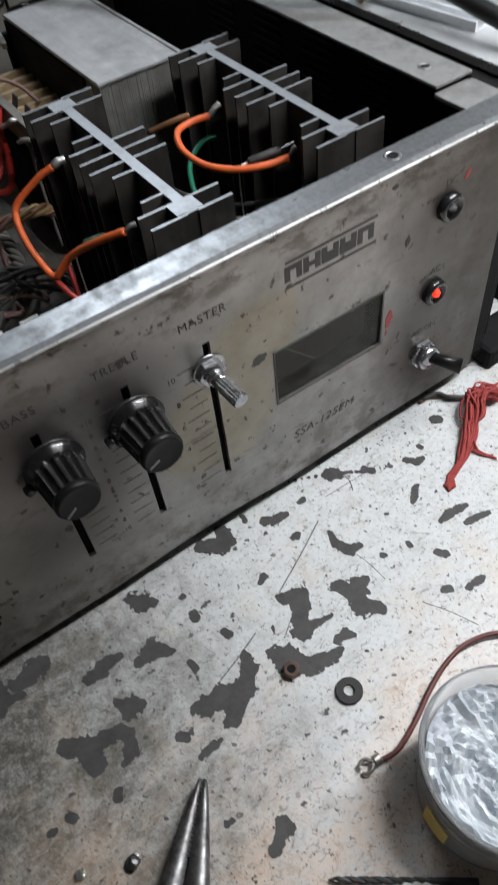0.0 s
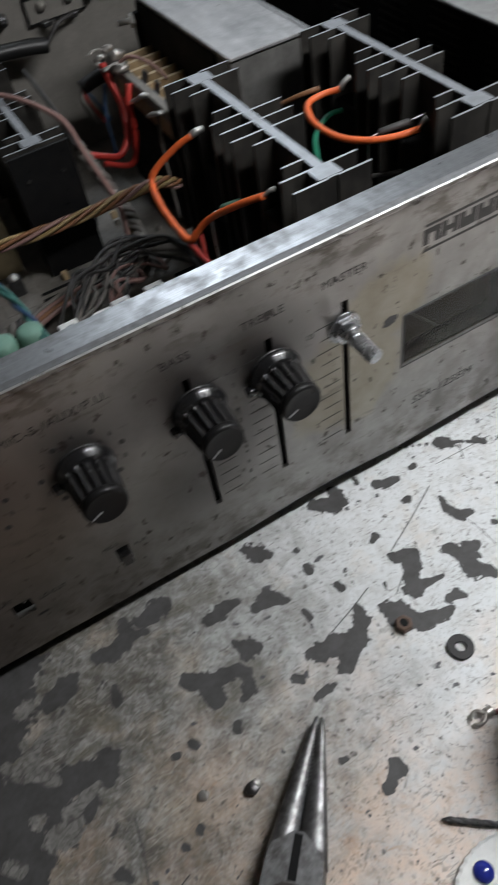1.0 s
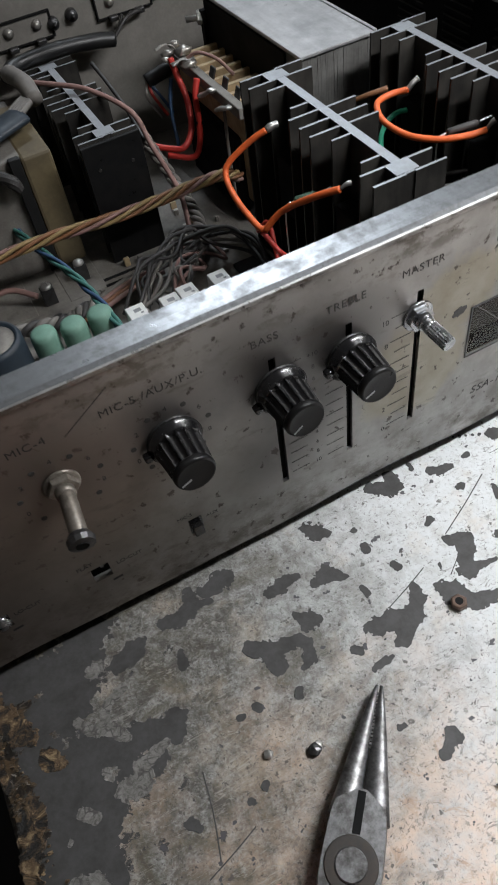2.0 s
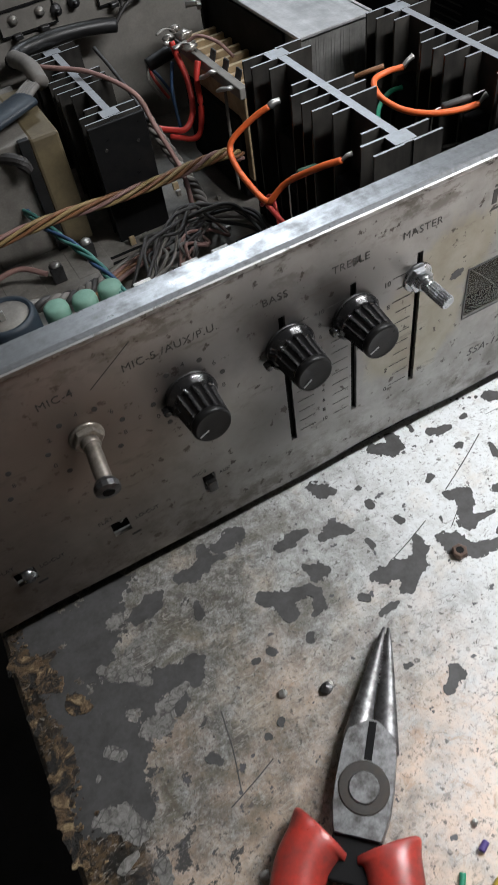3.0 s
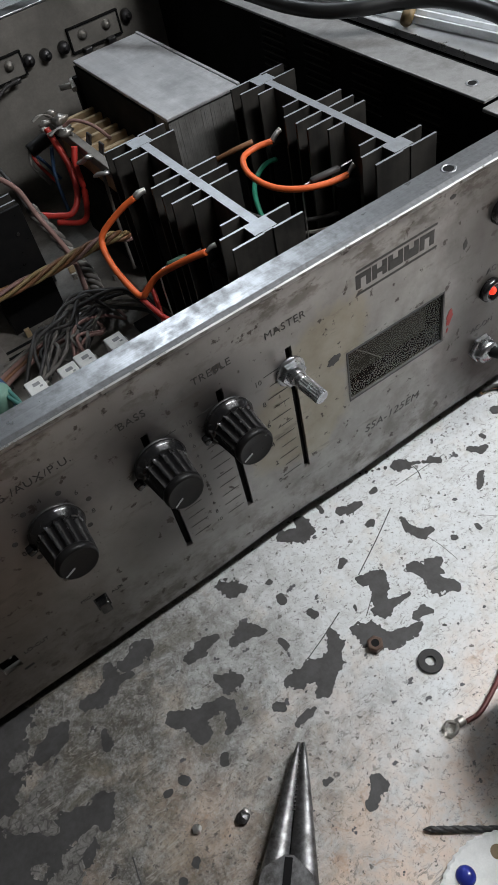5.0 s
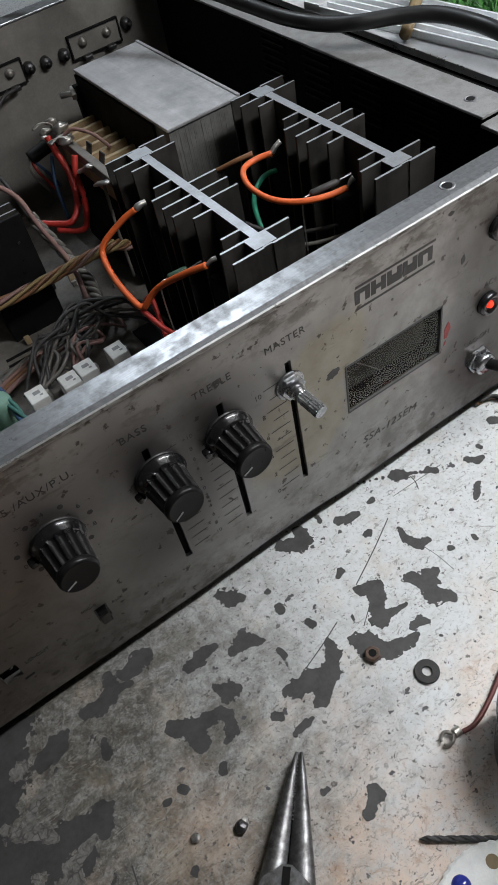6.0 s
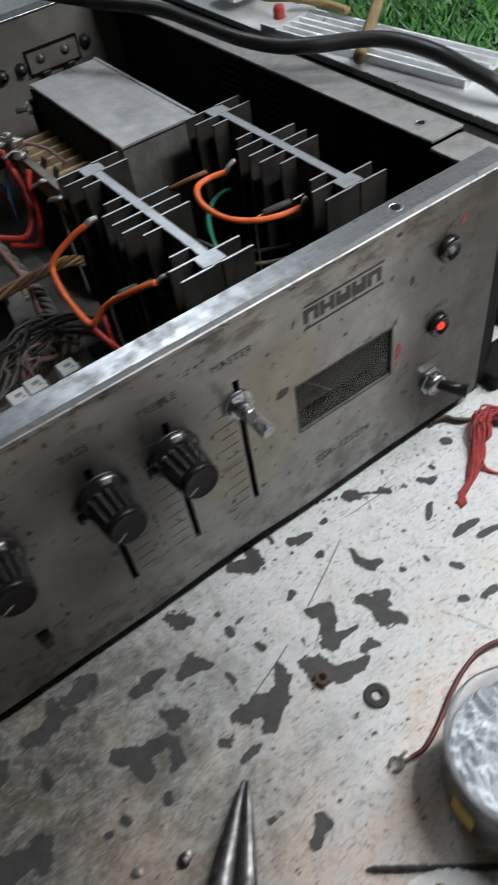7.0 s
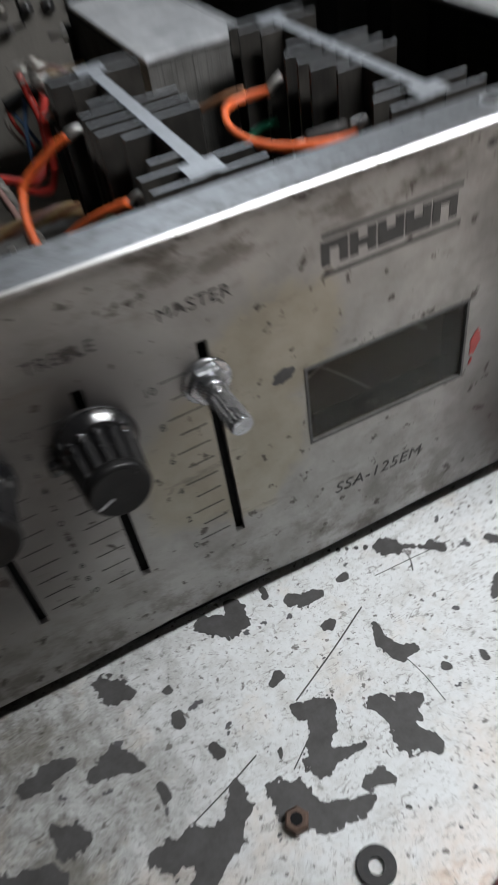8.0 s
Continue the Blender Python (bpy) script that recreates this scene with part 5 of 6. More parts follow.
wire("red_cable", [(-0.1340, 0.2710, 0.0985), (-0.1330, 0.2680, 0.0900), (-0.1320, 0.2600, 0.0770), (-0.1370, 0.2480, 0.0640), (-0.1460, 0.2420, 0.0580), (-0.1540, 0.2470, 0.0580), (-0.1640, 0.2550, 0.0600)], 0.0020, M_RED, "thick red cable from the transformer tags")
wire("red_cable", [(-0.1290, 0.2450, 0.0940), (-0.1330, 0.2420, 0.0850), (-0.1350, 0.2380, 0.0680), (-0.1420, 0.2350, 0.0540), (-0.1560, 0.2450, 0.0550)], 0.0019, M_RED, "thick red cable from the transformer tags")
wire("blue_lead", [(-0.1345, 0.2750, 0.0850), (-0.1400, 0.2700, 0.0700), (-0.1430, 0.2600, 0.0500)], 0.0012, M_BLUE, "thin dark blue wire behind the red cable")
wire("grey_lead", [(-0.1270, 0.2150, 0.0880), (-0.1290, 0.2120, 0.0600), (-0.1300, 0.2080, 0.0250)], 0.0010, M_GREYWIRE, "thin grey wire hanging from the tag strip")
wire("sink_cable", [(-0.2170, 0.3030, 0.0990), (-0.2050, 0.2900, 0.0985), (-0.1880, 0.2700, 0.0970), (-0.1720, 0.2480, 0.0870), (-0.1680, 0.2350, 0.0700), (-0.1620, 0.2200, 0.0450), (-0.1650, 0.2050, 0.0280)], 0.0016, M_PINK, "dusty mauve wire over the heat sink")
wire("sink_cable", [(-0.1700, 0.3200, 0.0900), (-0.1690, 0.2950, 0.0850), (-0.1680, 0.2700, 0.0780), (-0.1700, 0.2400, 0.0720)], 0.0013, M_DARKWIRE, "dusty dark wire beside the heat sink")
twist("grey_cable", [(-0.1680, 0.2480, 0.0700), (-0.1600, 0.2300, 0.0450), (-0.1570, 0.2120, 0.0300), (-0.1640, 0.1900, 0.0250), (-0.1780, 0.1750, 0.0250)], 0.0019, [M_GREYWIRE, M_GREYWIRE, M_REAR], 6, "thick dusty grey twisted cable")
wire("sleeved_cable", [(-0.2240, 0.3250, 0.0960), (-0.2131, 0.3350, 0.0972), (-0.1863, 0.3370, 0.0977), (-0.1600, 0.3380, 0.0950), (-0.1466, 0.3380, 0.0923)], 0.0048, M_RUBBER, "thick black sleeved cable along the rear wall", seg=12)
for k in range(3):
    wire("terminal_lead", [(-0.1470, 0.3380, 0.0923), (-0.1400 + 0.003 * k, 0.3420, 0.0970 + 0.002 * k), (-0.1350 + 0.007 * k, 0.3480, 0.1010)], 0.0012, M_DARKWIRE, "thin black lead to the rear terminals")
wire("sleeved_cable", [(-0.1418, 0.3035, 0.0750), (-0.1300, 0.3030, 0.0780), (-0.1180, 0.3015, 0.0805), (-0.1060, 0.3010, 0.0810)], 0.0046, M_RUBBER, "thick black sleeved cable behind the transformer", seg=12)
for k in range(3):
    wire("cut_lead", [(-0.1415, 0.3035, 0.0755), (-0.1450 + 0.004 * k, 0.2980, 0.0680), (-0.1400 + 0.004 * k, 0.2900, 0.0560)], 0.0011, (M_REAR, M_RED, M_BLUE)[k], "short thin lead out of a black sleeve")
wire("grey_sheath", [(-0.2200, 0.3280, 0.0960), (-0.2230, 0.3120, 0.1020), (-0.2200, 0.2920, 0.1040), (-0.2190, 0.2760, 0.0990)], 0.0052, M_GREYWIRE, "dusty grey cable bent over the small transformer", seg=12)
ribbon = thing("flat_sleeve", (-0.240, 0.258, 0.0905), "flat black sleeve with grey wires coming out", "cable sleeve")
part("sleeve", tube([(-0.275, 0.248, 0.0945), (-0.255, 0.256, 0.0965), (-0.2330, 0.2660, 0.0975)], 0.0120, 14, flat=0.35), M_CAPBLUE, ribbon, "", True)
for k in range(5):
    part("strand", tube([(-0.236 - 0.001 * k, 0.2740 - 0.004 * k, 0.0975), (-0.2290 - 0.0008 * k, 0.2790 - 0.004 * k, 0.0990), (-0.2225, 0.2830 - 0.0025 * k, 0.1000)], 0.0018, 8), M_GREYWIRE, ribbon, "", True)

# tangle of thin dark leads behind the front
rnd = random.Random(5)
for k in range(9):
    j = lambda s: rnd.uniform(-s, s)
    pts = [(-0.2194 + j(0.012), 0.1437 + j(0.008), 0.030), (-0.2080 + j(0.006), 0.1600 + j(0.008), 0.040 + j(0.006)), (-0.1960 + j(0.008), 0.1740 + j(0.006), 0.042 + j(0.006)), (-0.1790 + j(0.006), 0.1800 + j(0.008), 0.041 + j(0.005)), (-0.1600 + j(0.006), 0.1720 + j(0.008), 0.040 + j(0.006)), (-0.1480 + j(0.006), 0.1520 + j(0.006), 0.038 + j(0.005)), (-0.1450 + j(0.006), 0.1300 + j(0.006), 0.030)]
    wire("thin_lead", pts, 0.0011, (M_DARKWIRE, M_DARKWIRE, M_GREYWIRE)[k % 3], "thin dusty dark lead in a tangle", group="tangle of thin leads")
for k in range(10):
    j = lambda s: rnd.uniform(-s, s)
    pts = [(-0.2000 + j(0.014), 0.1500 + j(0.010), 0.022), (-0.1920 + j(0.012), 0.1620 + j(0.012), 0.034 + j(0.006)), (-0.1800 + j(0.012), 0.1720 + j(0.014), 0.032 + j(0.008)), (-0.1660 + j(0.012), 0.1850 + j(0.012), 0.028 + j(0.008)), (-0.1600 + j(0.012), 0.2000 + j(0.012), 0.022)]
    wire("thin_lead", pts, 0.0010, (M_DARKWIRE, M_GREYWIRE, M_PINK)[k % 3], "thin dusty lead in a tangle", group="tangle of thin leads")
for k in range(4):
    wire("pink_lead", [(-0.2480 - 0.002 * k, 0.1660 + 0.003 * k, 0.022), (-0.2300, 0.1690 + 0.0035 * k, 0.027), (-0.2120, 0.1730 + 0.0035 * k, 0.028), (-0.1950, 0.1780 + 0.003 * k, 0.026)], 0.0014, (M_PINK, M_BROWN, M_PINK, M_GREYWIRE)[k], "faded pink wire lying on the board", group="pink wires on the board")
twist("grey_harness", [(-0.3000, 0.1750, 0.030), (-0.2760, 0.1680, 0.032), (-0.2600, 0.1660, 0.030), (-0.2450, 0.1740, 0.026), (-0.2320, 0.1800, 0.022)], 0.0020, [M_GREYWIRE, M_DARKWIRE, M_GREYWIRE], 4, "dusty grey bundled wires")
wire("grey_lead", [(-0.3000, 0.2150, 0.026), (-0.2800, 0.2120, 0.030), (-0.2660, 0.2020, 0.026)], 0.0018, M_PINK, "dusty mauve wire on the board")

# circuit board with slits, screws, capacitors and white blocks
board = thing("circuit_board", (-0.22, 0.16, 0.0122), "dusty grey-brown circuit board on the chassis floor", "circuit board")
bm = bmesh.new()
box((-0.330, 0.095, 0.0160), (-0.135, 0.330, 0.0176), 0.0003, bm)
part("board", bm, M_INNER, board)
for k in range(3):
    part("slit", box((-0.2280 + 0.001 * k, 0.1900 + 0.0060 * k, 0.0172), (-0.1990 + 0.001 * k, 0.1924 + 0.0060 * k, 0.0179)), M_BLACK, board)
for sx, sy in ((-0.33, 0.10), (-0.14, 0.10), (-0.33, 0.325), (-0.14, 0.325)):
    part("spacer", cone((sx + 0.004 * (1 if sx < -0.2 else -1), sy, 0.0120), (sx + 0.004 * (1 if sx < -0.2 else -1), sy, 0.0162), 0.003, 0.003, 12), M_NICKEL, board)
for sx, sy in ((-0.2600, 0.2030), (-0.2360, 0.2130)):
    post = thing("board_pillar", (sx, sy, 0.0176), "dark square pillar with a bright screw head", "pillar", "pillars on the circuit board")
    part("pillar", box((sx - 0.004, sy - 0.003, 0.0176), (sx + 0.004, sy + 0.003, 0.0290), 0.0006), M_DARKSTEEL, post)
    part("screw_head", lathe([(0.0034, 0.0290), (0.0034, 0.0300), (0.0022, 0.0312)], 16, m=Matrix.Translation((sx, sy, 0))), M_TAG, post, "", True)
part("ring_terminal", lathe([(0.0042, 0.0176), (0.0042, 0.0190), (0.0030, 0.0196), (0.0020, 0.0190)], 18, m=Matrix.Translation((-0.2440, 0.1860, 0))), M_DARKSTEEL, board, "", True)
for cx, cy in ((-0.2745, 0.1420), (-0.2590, 0.1400), (-0.2440, 0.1400)):
    cap = thing("film_capacitor", (cx, cy, 0.0176), "dusty green cylindrical capacitor", "capacitor", "green capacitors behind the front")
    part("sleeve", lathe([(0.0064, 0.0176), (0.0071, 0.0190), (0.0071, 0.0450), (0.0065, 0.0475), (0.0048, 0.0486)], 24, m=Matrix.Translation((cx, cy, 0)) @ Matrix.Shear("XY", 4, (0, 0))), M_CAPGREEN, cap, "", True)
elco = thing("electrolytic_capacitor", (-0.3000, 0.1430, 0.0176), "large dusty dark blue electrolytic capacitor", "capacitor")
em = Matrix.Translation((-0.3000, 0.1430, 0))
part("sleeve", lathe([(0.0155, 0.0176), (0.0160, 0.0200), (0.0160, 0.0520), (0.0150, 0.0545), (0.0132, 0.0545), (0.0126, 0.0530)], 40, m=em), M_CAPBLUE, elco, "", True)
part("top_disc", lathe([(0.0125, 0.0515), (0.0125, 0.0532), (0.006, 0.0534)], 32, m=em), M_INNER, elco, "dusty grey end disc", True)
part("tag", box((-0.3030, 0.1400, 0.0530), (-0.3000, 0.1412, 0.0590), 0.0003), M_TAG, elco)
for n_, cx, cy in ((0, -0.2250, 0.1387), (1, -0.2063, 0.1360), (2, -0.1953, 0.1384), (3, -0.1758, 0.1385)):
    wb = thing("white_block", (cx, cy, 0.0176), "white box capacitor with unreadable grey print", "capacitor", "white capacitors behind the front")
    part("case", box((cx - 0.0052, cy - 0.0060, 0.0176), (cx + 0.0052, cy + 0.0060, 0.0390), 0.0006), M_WHITE, wb)
    part("print_bar", box((cx - 0.0015, cy - 0.0005, 0.03895), (cx + 0.0025, cy + 0.0022, 0.03915)), M_LABELPRINT, wb)
    part("print_bar", box((cx + 0.0015, cy - 0.0028, 0.03895), (cx + 0.0032, cy - 0.0016, 0.03915)), M_LABELPRINT, wb)
    part("clip", tube([(cx + 0.0055, cy + 0.003, 0.020), (cx + 0.0068, cy + 0.004, 0.030), (cx + 0.0060, cy + 0.0035, 0.0345)], 0.0012, 7, jitter=0.4), M_TAG, wb)
# crumbs of solder and small parts over the board
for k in range(70):
    cx, cy = rnd.uniform(-0.325, -0.140), rnd.uniform(0.10, 0.325)
    if -0.22 < cx < -0.175 and cy > 0.21 or -0.29 < cx < -0.225 and cy > 0.195:
        continue
    h = rnd.uniform(0.002, 0.006)
    part("component", box((cx - rnd.uniform(0.001, 0.003), cy - 0.0012, 0.0175), (cx + rnd.uniform(0.001, 0.003), cy + 0.0012, 0.0176 + h), 0.0004), (M_DARKSTEEL, M_NICKEL, M_GREYWIRE, M_BOBBIN)[k % 4], board)

# ---------------- beside the amplifier ----------------
case = thing("black_case", (0.04, 0.2, 0.0), "black metal case with a bare aluminium top", "equipment case")
part("side_panel", box((0.0018, 0.0080, 0.0), (0.0112, 0.420, 0.1335), 0.0008), M_BLACK, case)
part("base_rail", box((0.0020, -0.0040, 0.0), (0.0700, 0.0180, 0.0120), 0.003), M_BLACK, case)
part("edge_strip", box((0.0108, 0.0100, 0.1346), (0.0116, 0.420, 0.1379)), M_EDGE, case, "bright bare edge")
part("top_plate", box((0.0116, 0.0100, 0.1350), (0.0500, 0.420, 0.1372), 0.0004), M_ALU, case, "bare mill-finish aluminium plate")
part("far_rail", box((0.0460, 0.0300, 0.0), (0.0495, 0.420, 0.1348), 0.0008), M_BLACK, case)

ridge = thing("aluminium_extrusion", (0.05, 0.2, 0.1372), "ridged bare aluminium extrusion lying on the case", "aluminium profile")
turn = Matrix.Translation((0.0365, 0.118, 0.1372)) @ pose(0, 0, 0, 0, 0, 7.4)
bm = box((-0.0165, -0.058, 0.0), (0.0165, 0.078, 0.0012), 0.0003)
bmesh.ops.transform(bm, matrix=turn, verts=bm.verts)
part("web", bm, M_ALU, ridge)
for k in range(6):
    u = -0.0165 + 0.0063 * k
    bm = box((u, -0.058, 0.0010), (u + 0.0014, 0.078, 0.0042), 0.0003)
    bmesh.ops.transform(bm, matrix=turn, verts=bm.verts)
    part("ridge", bm, M_ALU, ridge)
bm = box((-0.0165, 0.066, 0.0010), (0.0165, 0.078, 0.0050), 0.0003)
bmesh.ops.transform(bm, matrix=turn, verts=bm.verts)
part("end_strip", bm, M_ALU, ridge)

tagged(part("tan_tube", tube([(0.0145, 0.1165, 0.1406), (0.0480, 0.1400, 0.1500), (0.0980, 0.1760, 0.1660)], 0.0030, 14), M_STICK, None, "", True), "thin tan tube leaning on the case top", "tube")
tagged(part("power_cable", tube([(-0.1800, 0.560, 0.0225), (-0.1600, 0.500, 0.0600), (-0.1250, 0.430, 0.1480), (-0.0900, 0.372, 0.1600), (-0.0640, 0.330, 0.1540), (-0.0420, 0.285, 0.1500), (-0.0270, 0.240, 0.1510), (-0.0245, 0.2005, 0.1510), (-0.0220, 0.1660, 0.1505), (-0.0155, 0.1420, 0.1505), (-0.0055, 0.1275, 0.1510), (0.0085, 0.1155, 0.1515), (0.0185, 0.1030, 0.1518), (0.0225, 0.0840, 0.1518), (0.0230, 0.0580, 0.1500), (0.0310, 0.0250, 0.1360), (0.0700, -0.0050, 0.0700), (0.1100, -0.0150, 0.0120), (0.2000, 0.0200, 0.0045)], 0.0037, 14), M_RUBBER, None, "", True), "thick black power cable draped over the chassis edge", "cable")

# plastic fitting on the case top, beyond the cable
conn = thing("plastic_fitting", (0.03, 0.24, 0.1414), "white plastic fitting with a round knob and red wires", "fitting")
part("body", box((0.0180, 0.2300, 0.1414), (0.0440, 0.2620, 0.1580), 0.003), M_WHITE, conn)
part("knob", lathe([(0.0062, 0.0), (0.0066, 0.001), (0.0066, 0.009), (0.0060, 0.0105)], 28, m=Matrix.Translation((0.0430, 0.2440, 0.1510)) @ axis_turn((0, 0, 0), (1, -0.3, 0.1))), M_WHITE, conn, "", True)
part("wire", tube([(0.0200, 0.2298, 0.1560), (0.0240, 0.2230, 0.1600), (0.0290, 0.2240, 0.1560), (0.0310, 0.2298, 0.1530)], 0.0007, 7), M_RED, conn, "", True)
part("wire", tube([(0.0230, 0.2298, 0.1520), (0.0240, 0.2220, 0.1540), (0.0270, 0.2200, 0.1500)], 0.0007, 7), M_RED, conn, "", True)
tagged(part("tan_hose", tube([(0.0330, 0.2290, 0.1445), (0.0300, 0.2120, 0.1460), (0.0345, 0.1930, 0.1480), (0.0440, 0.1760, 0.1455), (0.0460, 0.1600, 0.1445)], 0.0022, 12), M_OCHRE, None, "", True), "short dull yellow hose on the case", "hose")
tagged(part("red_plug", lathe([(0.0030, 0.1412), (0.0034, 0.1420), (0.0032, 0.1470), (0.0026, 0.1485)], 20, m=Matrix.Translation((0.0221, 0.1908, 0.0))), M_PLIERRED, None, "", True), "small faded red plastic plug", "plug")

# brown board lying behind the amplifier
plank = thing("wooden_board", (-0.2, 0.68, 0.0), "brown wooden board lying behind the amplifier", "board")
part("board", box((-0.350, 0.385, 0.0004), (-0.010, 0.985, 0.0184), 0.0015), worn_paint("oiled_brown_wood", (0.25, 0.135, 0.065), (0.12, 0.065, 0.035), 0, 0.5, 300, 30, 0.8, 0.2, (0.05, 1, 1)), plank)
wire("black_flex", [(-0.330, 0.560, 0.0215), (-0.240, 0.600, 0.0215), (-0.150, 0.640, 0.0215), (-0.060, 0.760, 0.0215)], 0.0028, M_RUBBER, "thin black flex lying on the brown board", "cable")

# artificial turf beyond the case
turf = tagged(part("turf_mat", box((0.125, 0.02, 0.0), (1.25, 0.98, 0.006)), M_TURF), "dark backing of a green artificial turf mat", "turf mat", kind="structure")
g = np.random.RandomState(3)
N = 60000
gx, gy = g.uniform(0.13, 0.80, N), g.uniform(0.05, 0.95, N)
length, head, lean, width = g.uniform(0.020, 0.038, N), g.uniform(0, 2 * np.pi, N), g.uniform(0.4, 1.3, N), g.uniform(0.0013, 0.0024, N)
ux, uy = np.cos(head), np.sin(head)
vs = []
for s, w in ((0.0, 1.0), (0.55, 0.85), (1.0, 0.12)):
    out = lean * length * s * s
    up = 0.005 + length * s * np.sqrt(np.maximum(0.15, 1 - (lean * s * 0.75) ** 2))
    for sign in (-1, 1):
        vs.append(np.stack([gx + ux * out - sign * uy * width * w, gy + uy * out + sign * ux * width * w, up], 1))
verts = np.stack(vs, 1).reshape(-1, 3)
i = np.arange(N) * 6
faces = np.concatenate([np.stack([i, i + 1, i + 3, i + 2], 1), np.stack([i + 2, i + 3, i + 5, i + 4], 1)])
me = bpy.data.meshes.new("turf_blades")
me.from_pydata(verts.tolist(), [], faces.tolist())
me.materials.append(M_GRASS)
tagged(new("turf_blades", me), "dense green artificial grass blades", "grass", kind="stuff")

# ---------------- loose things on the bench ----------------
def ring_washer():
    w = lathe([(0.0021, 0.0002), (0.0050, 0.0002), (0.0052, 0.0005), (0.0052, 0.0012), (0.0050, 0.0015), (0.0021, 0.0015)], 32)
    bmesh.ops.delete(w, geom=[f for f in w.faces if len(f.verts) > 4], context="FACES")
    ws = [v for v in w.verts if abs(math.hypot(v.co.x, v.co.y) - 0.0021) < 1e-5]
    lo = sorted([v for v in ws if v.co.z < 0.001], key=lambda v: math.atan2(v.co.y, v.co.x))
    hi = sorted([v for v in ws if v.co.z > 0.001], key=lambda v: math.atan2(v.co.y, v.co.x))
    for k in range(len(lo)):
        w.faces.new((lo[k], hi[k], hi[(k + 1) % len(lo)], lo[(k + 1) % len(lo)]))
    bmesh.ops.translate(w, vec=(-0.1592, -0.0878, 0.0002), verts=w.verts)
    return w


M_BLUED = worn_paint("blackened_steel", (0.022, 0.022, 0.024), (0.045, 0.042, 0.04), 0.0, 0.5, 900, 200, 0.6, 0.2)
M_BLUED.node_tree.nodes["Principled BSDF"].inputs["Specular IOR Level"].default_value = 0.3
tagged(part("flat_washer", ring_washer(), M_BLUED), "dark steel flat washer on the bench", "washer")
nut = thing("hex_nut", (-0.1720, -0.0688, 0.0), "small rusty hex nut on the bench", "nut")
nm = Matrix.Translation((-0.1720, -0.0688, 0.0004))
part("body", lathe([(0.0032, 0.0), (0.0036, 0.0004), (0.0036, 0.0028), (0.0030, 0.0032), (0.0018, 0.0032), (0.0016, 0.0020)], 6, m=nm), worn_paint("rusty_steel", (0.13, 0.085, 0.065), (0.05, 0.035, 0.03), 0.6, 0.5, 900, 300, 0.7, 0.3), nut)
part("bore", lathe([(0.0018, 0.0018), (0.0017, 0.0033)], 16, m=nm), M_BLACK, nut)

# long-nose pliers: own axes, y towards the tip
PL = Matrix.Translation((-0.2639, -0.1291, 0.0)) @ pose(0, 0, 0, 0, 0, -42.7)
pliers = thing("long_nose_pliers", (-0.2639, -0.1291, 0.0), "worn steel long-nose pliers with red grips", "pliers")


def pl(bm):
    bmesh.ops.transform(bm, matrix=PL, verts=bm.verts)
    return bm


def jaw(side):
    """One tapering half-round jaw, side -1 or 1."""
    bm = bmesh.new()
    rings = []
    for k in range(15):
        t = k / 14
        y = 0.0150 + (0.0630 - 0.0150) * t
        w = 0.0092 * (1 - t) ** 0.88 + 0.0013
        h = 0.0030 * (1 - t) + 0.0018
        zc = 0.0070 - 0.001 * t
        ring = []
        for a in np.linspace(-90, 90, 9):
            ca, sa = math.cos(radians(a)), math.sin(radians(a))
            ring.append(bm.verts.new((side * (0.0003 + w * abs(ca) ** 0.45), y, zc + h * (abs(sa) ** 0.6) * (1 if sa > 0 else -1))))
        rings.append(ring)
    for a, b in zip(rings, rings[1:]):
        for j in range(8):
            bm.faces.new((a[j], a[j + 1], b[j + 1], b[j]))
        bm.faces.new((a[8], a[0], b[0], b[8]))
    bm.faces.new(rings[0])
    bm.faces.new(rings[-1][::-1])
    return pl(bm)


part("jaw", jaw(-1), M_PLIER, pliers, "tapered steel jaw", True)
part("jaw", jaw(1), M_PLIER, pliers, "tapered steel jaw", True)
for k in range(16):
    y = 0.0385 + 0.0014 * k
    part("tooth", pl(box((-0.0006, y, 0.0084 - 0.00014 * k), (0.0006, y + 0.0006, 0.0100 - 0.00014 * k))), M_DARKSTEEL, pliers)
part("cutter_gap", pl(box((-0.0014, 0.0095, 0.0100), (0.0014, 0.0232, 0.0123))), M_BLACK, pliers, "dark cutting slot")


def head(zs, xs):
    bm = bmesh.new()
    ring = []
    for y, w in ((0.0245, 0.0016), (0.0195, 0.0090), (0.0165, 0.0098), (0.0110, 0.0103), (0.0020, 0.0107), (-0.0060, 0.0105), (-0.0130, 0.0092), (-0.0160, 0.0084)):
        ring.append((y, w))
    lo = [bm.verts.new((w * s + xs, y, zs[0])) for s in (1,) for y, w in ring] + [bm.verts.new((-w + xs, y, zs[0])) for y, w in reversed(ring)]
    hi = [bm.verts.new((v.co.x * 0.95, v.co.y * 0.98, zs[1])) for v in lo]
    bm.faces.new(lo[::-1])
    bm.faces.new(hi)
    for k in range(len(lo)):
        j = (k + 1) % len(lo)
        bm.faces.new((lo[k], lo[j], hi[j], hi[k]))
    return pl(bm)


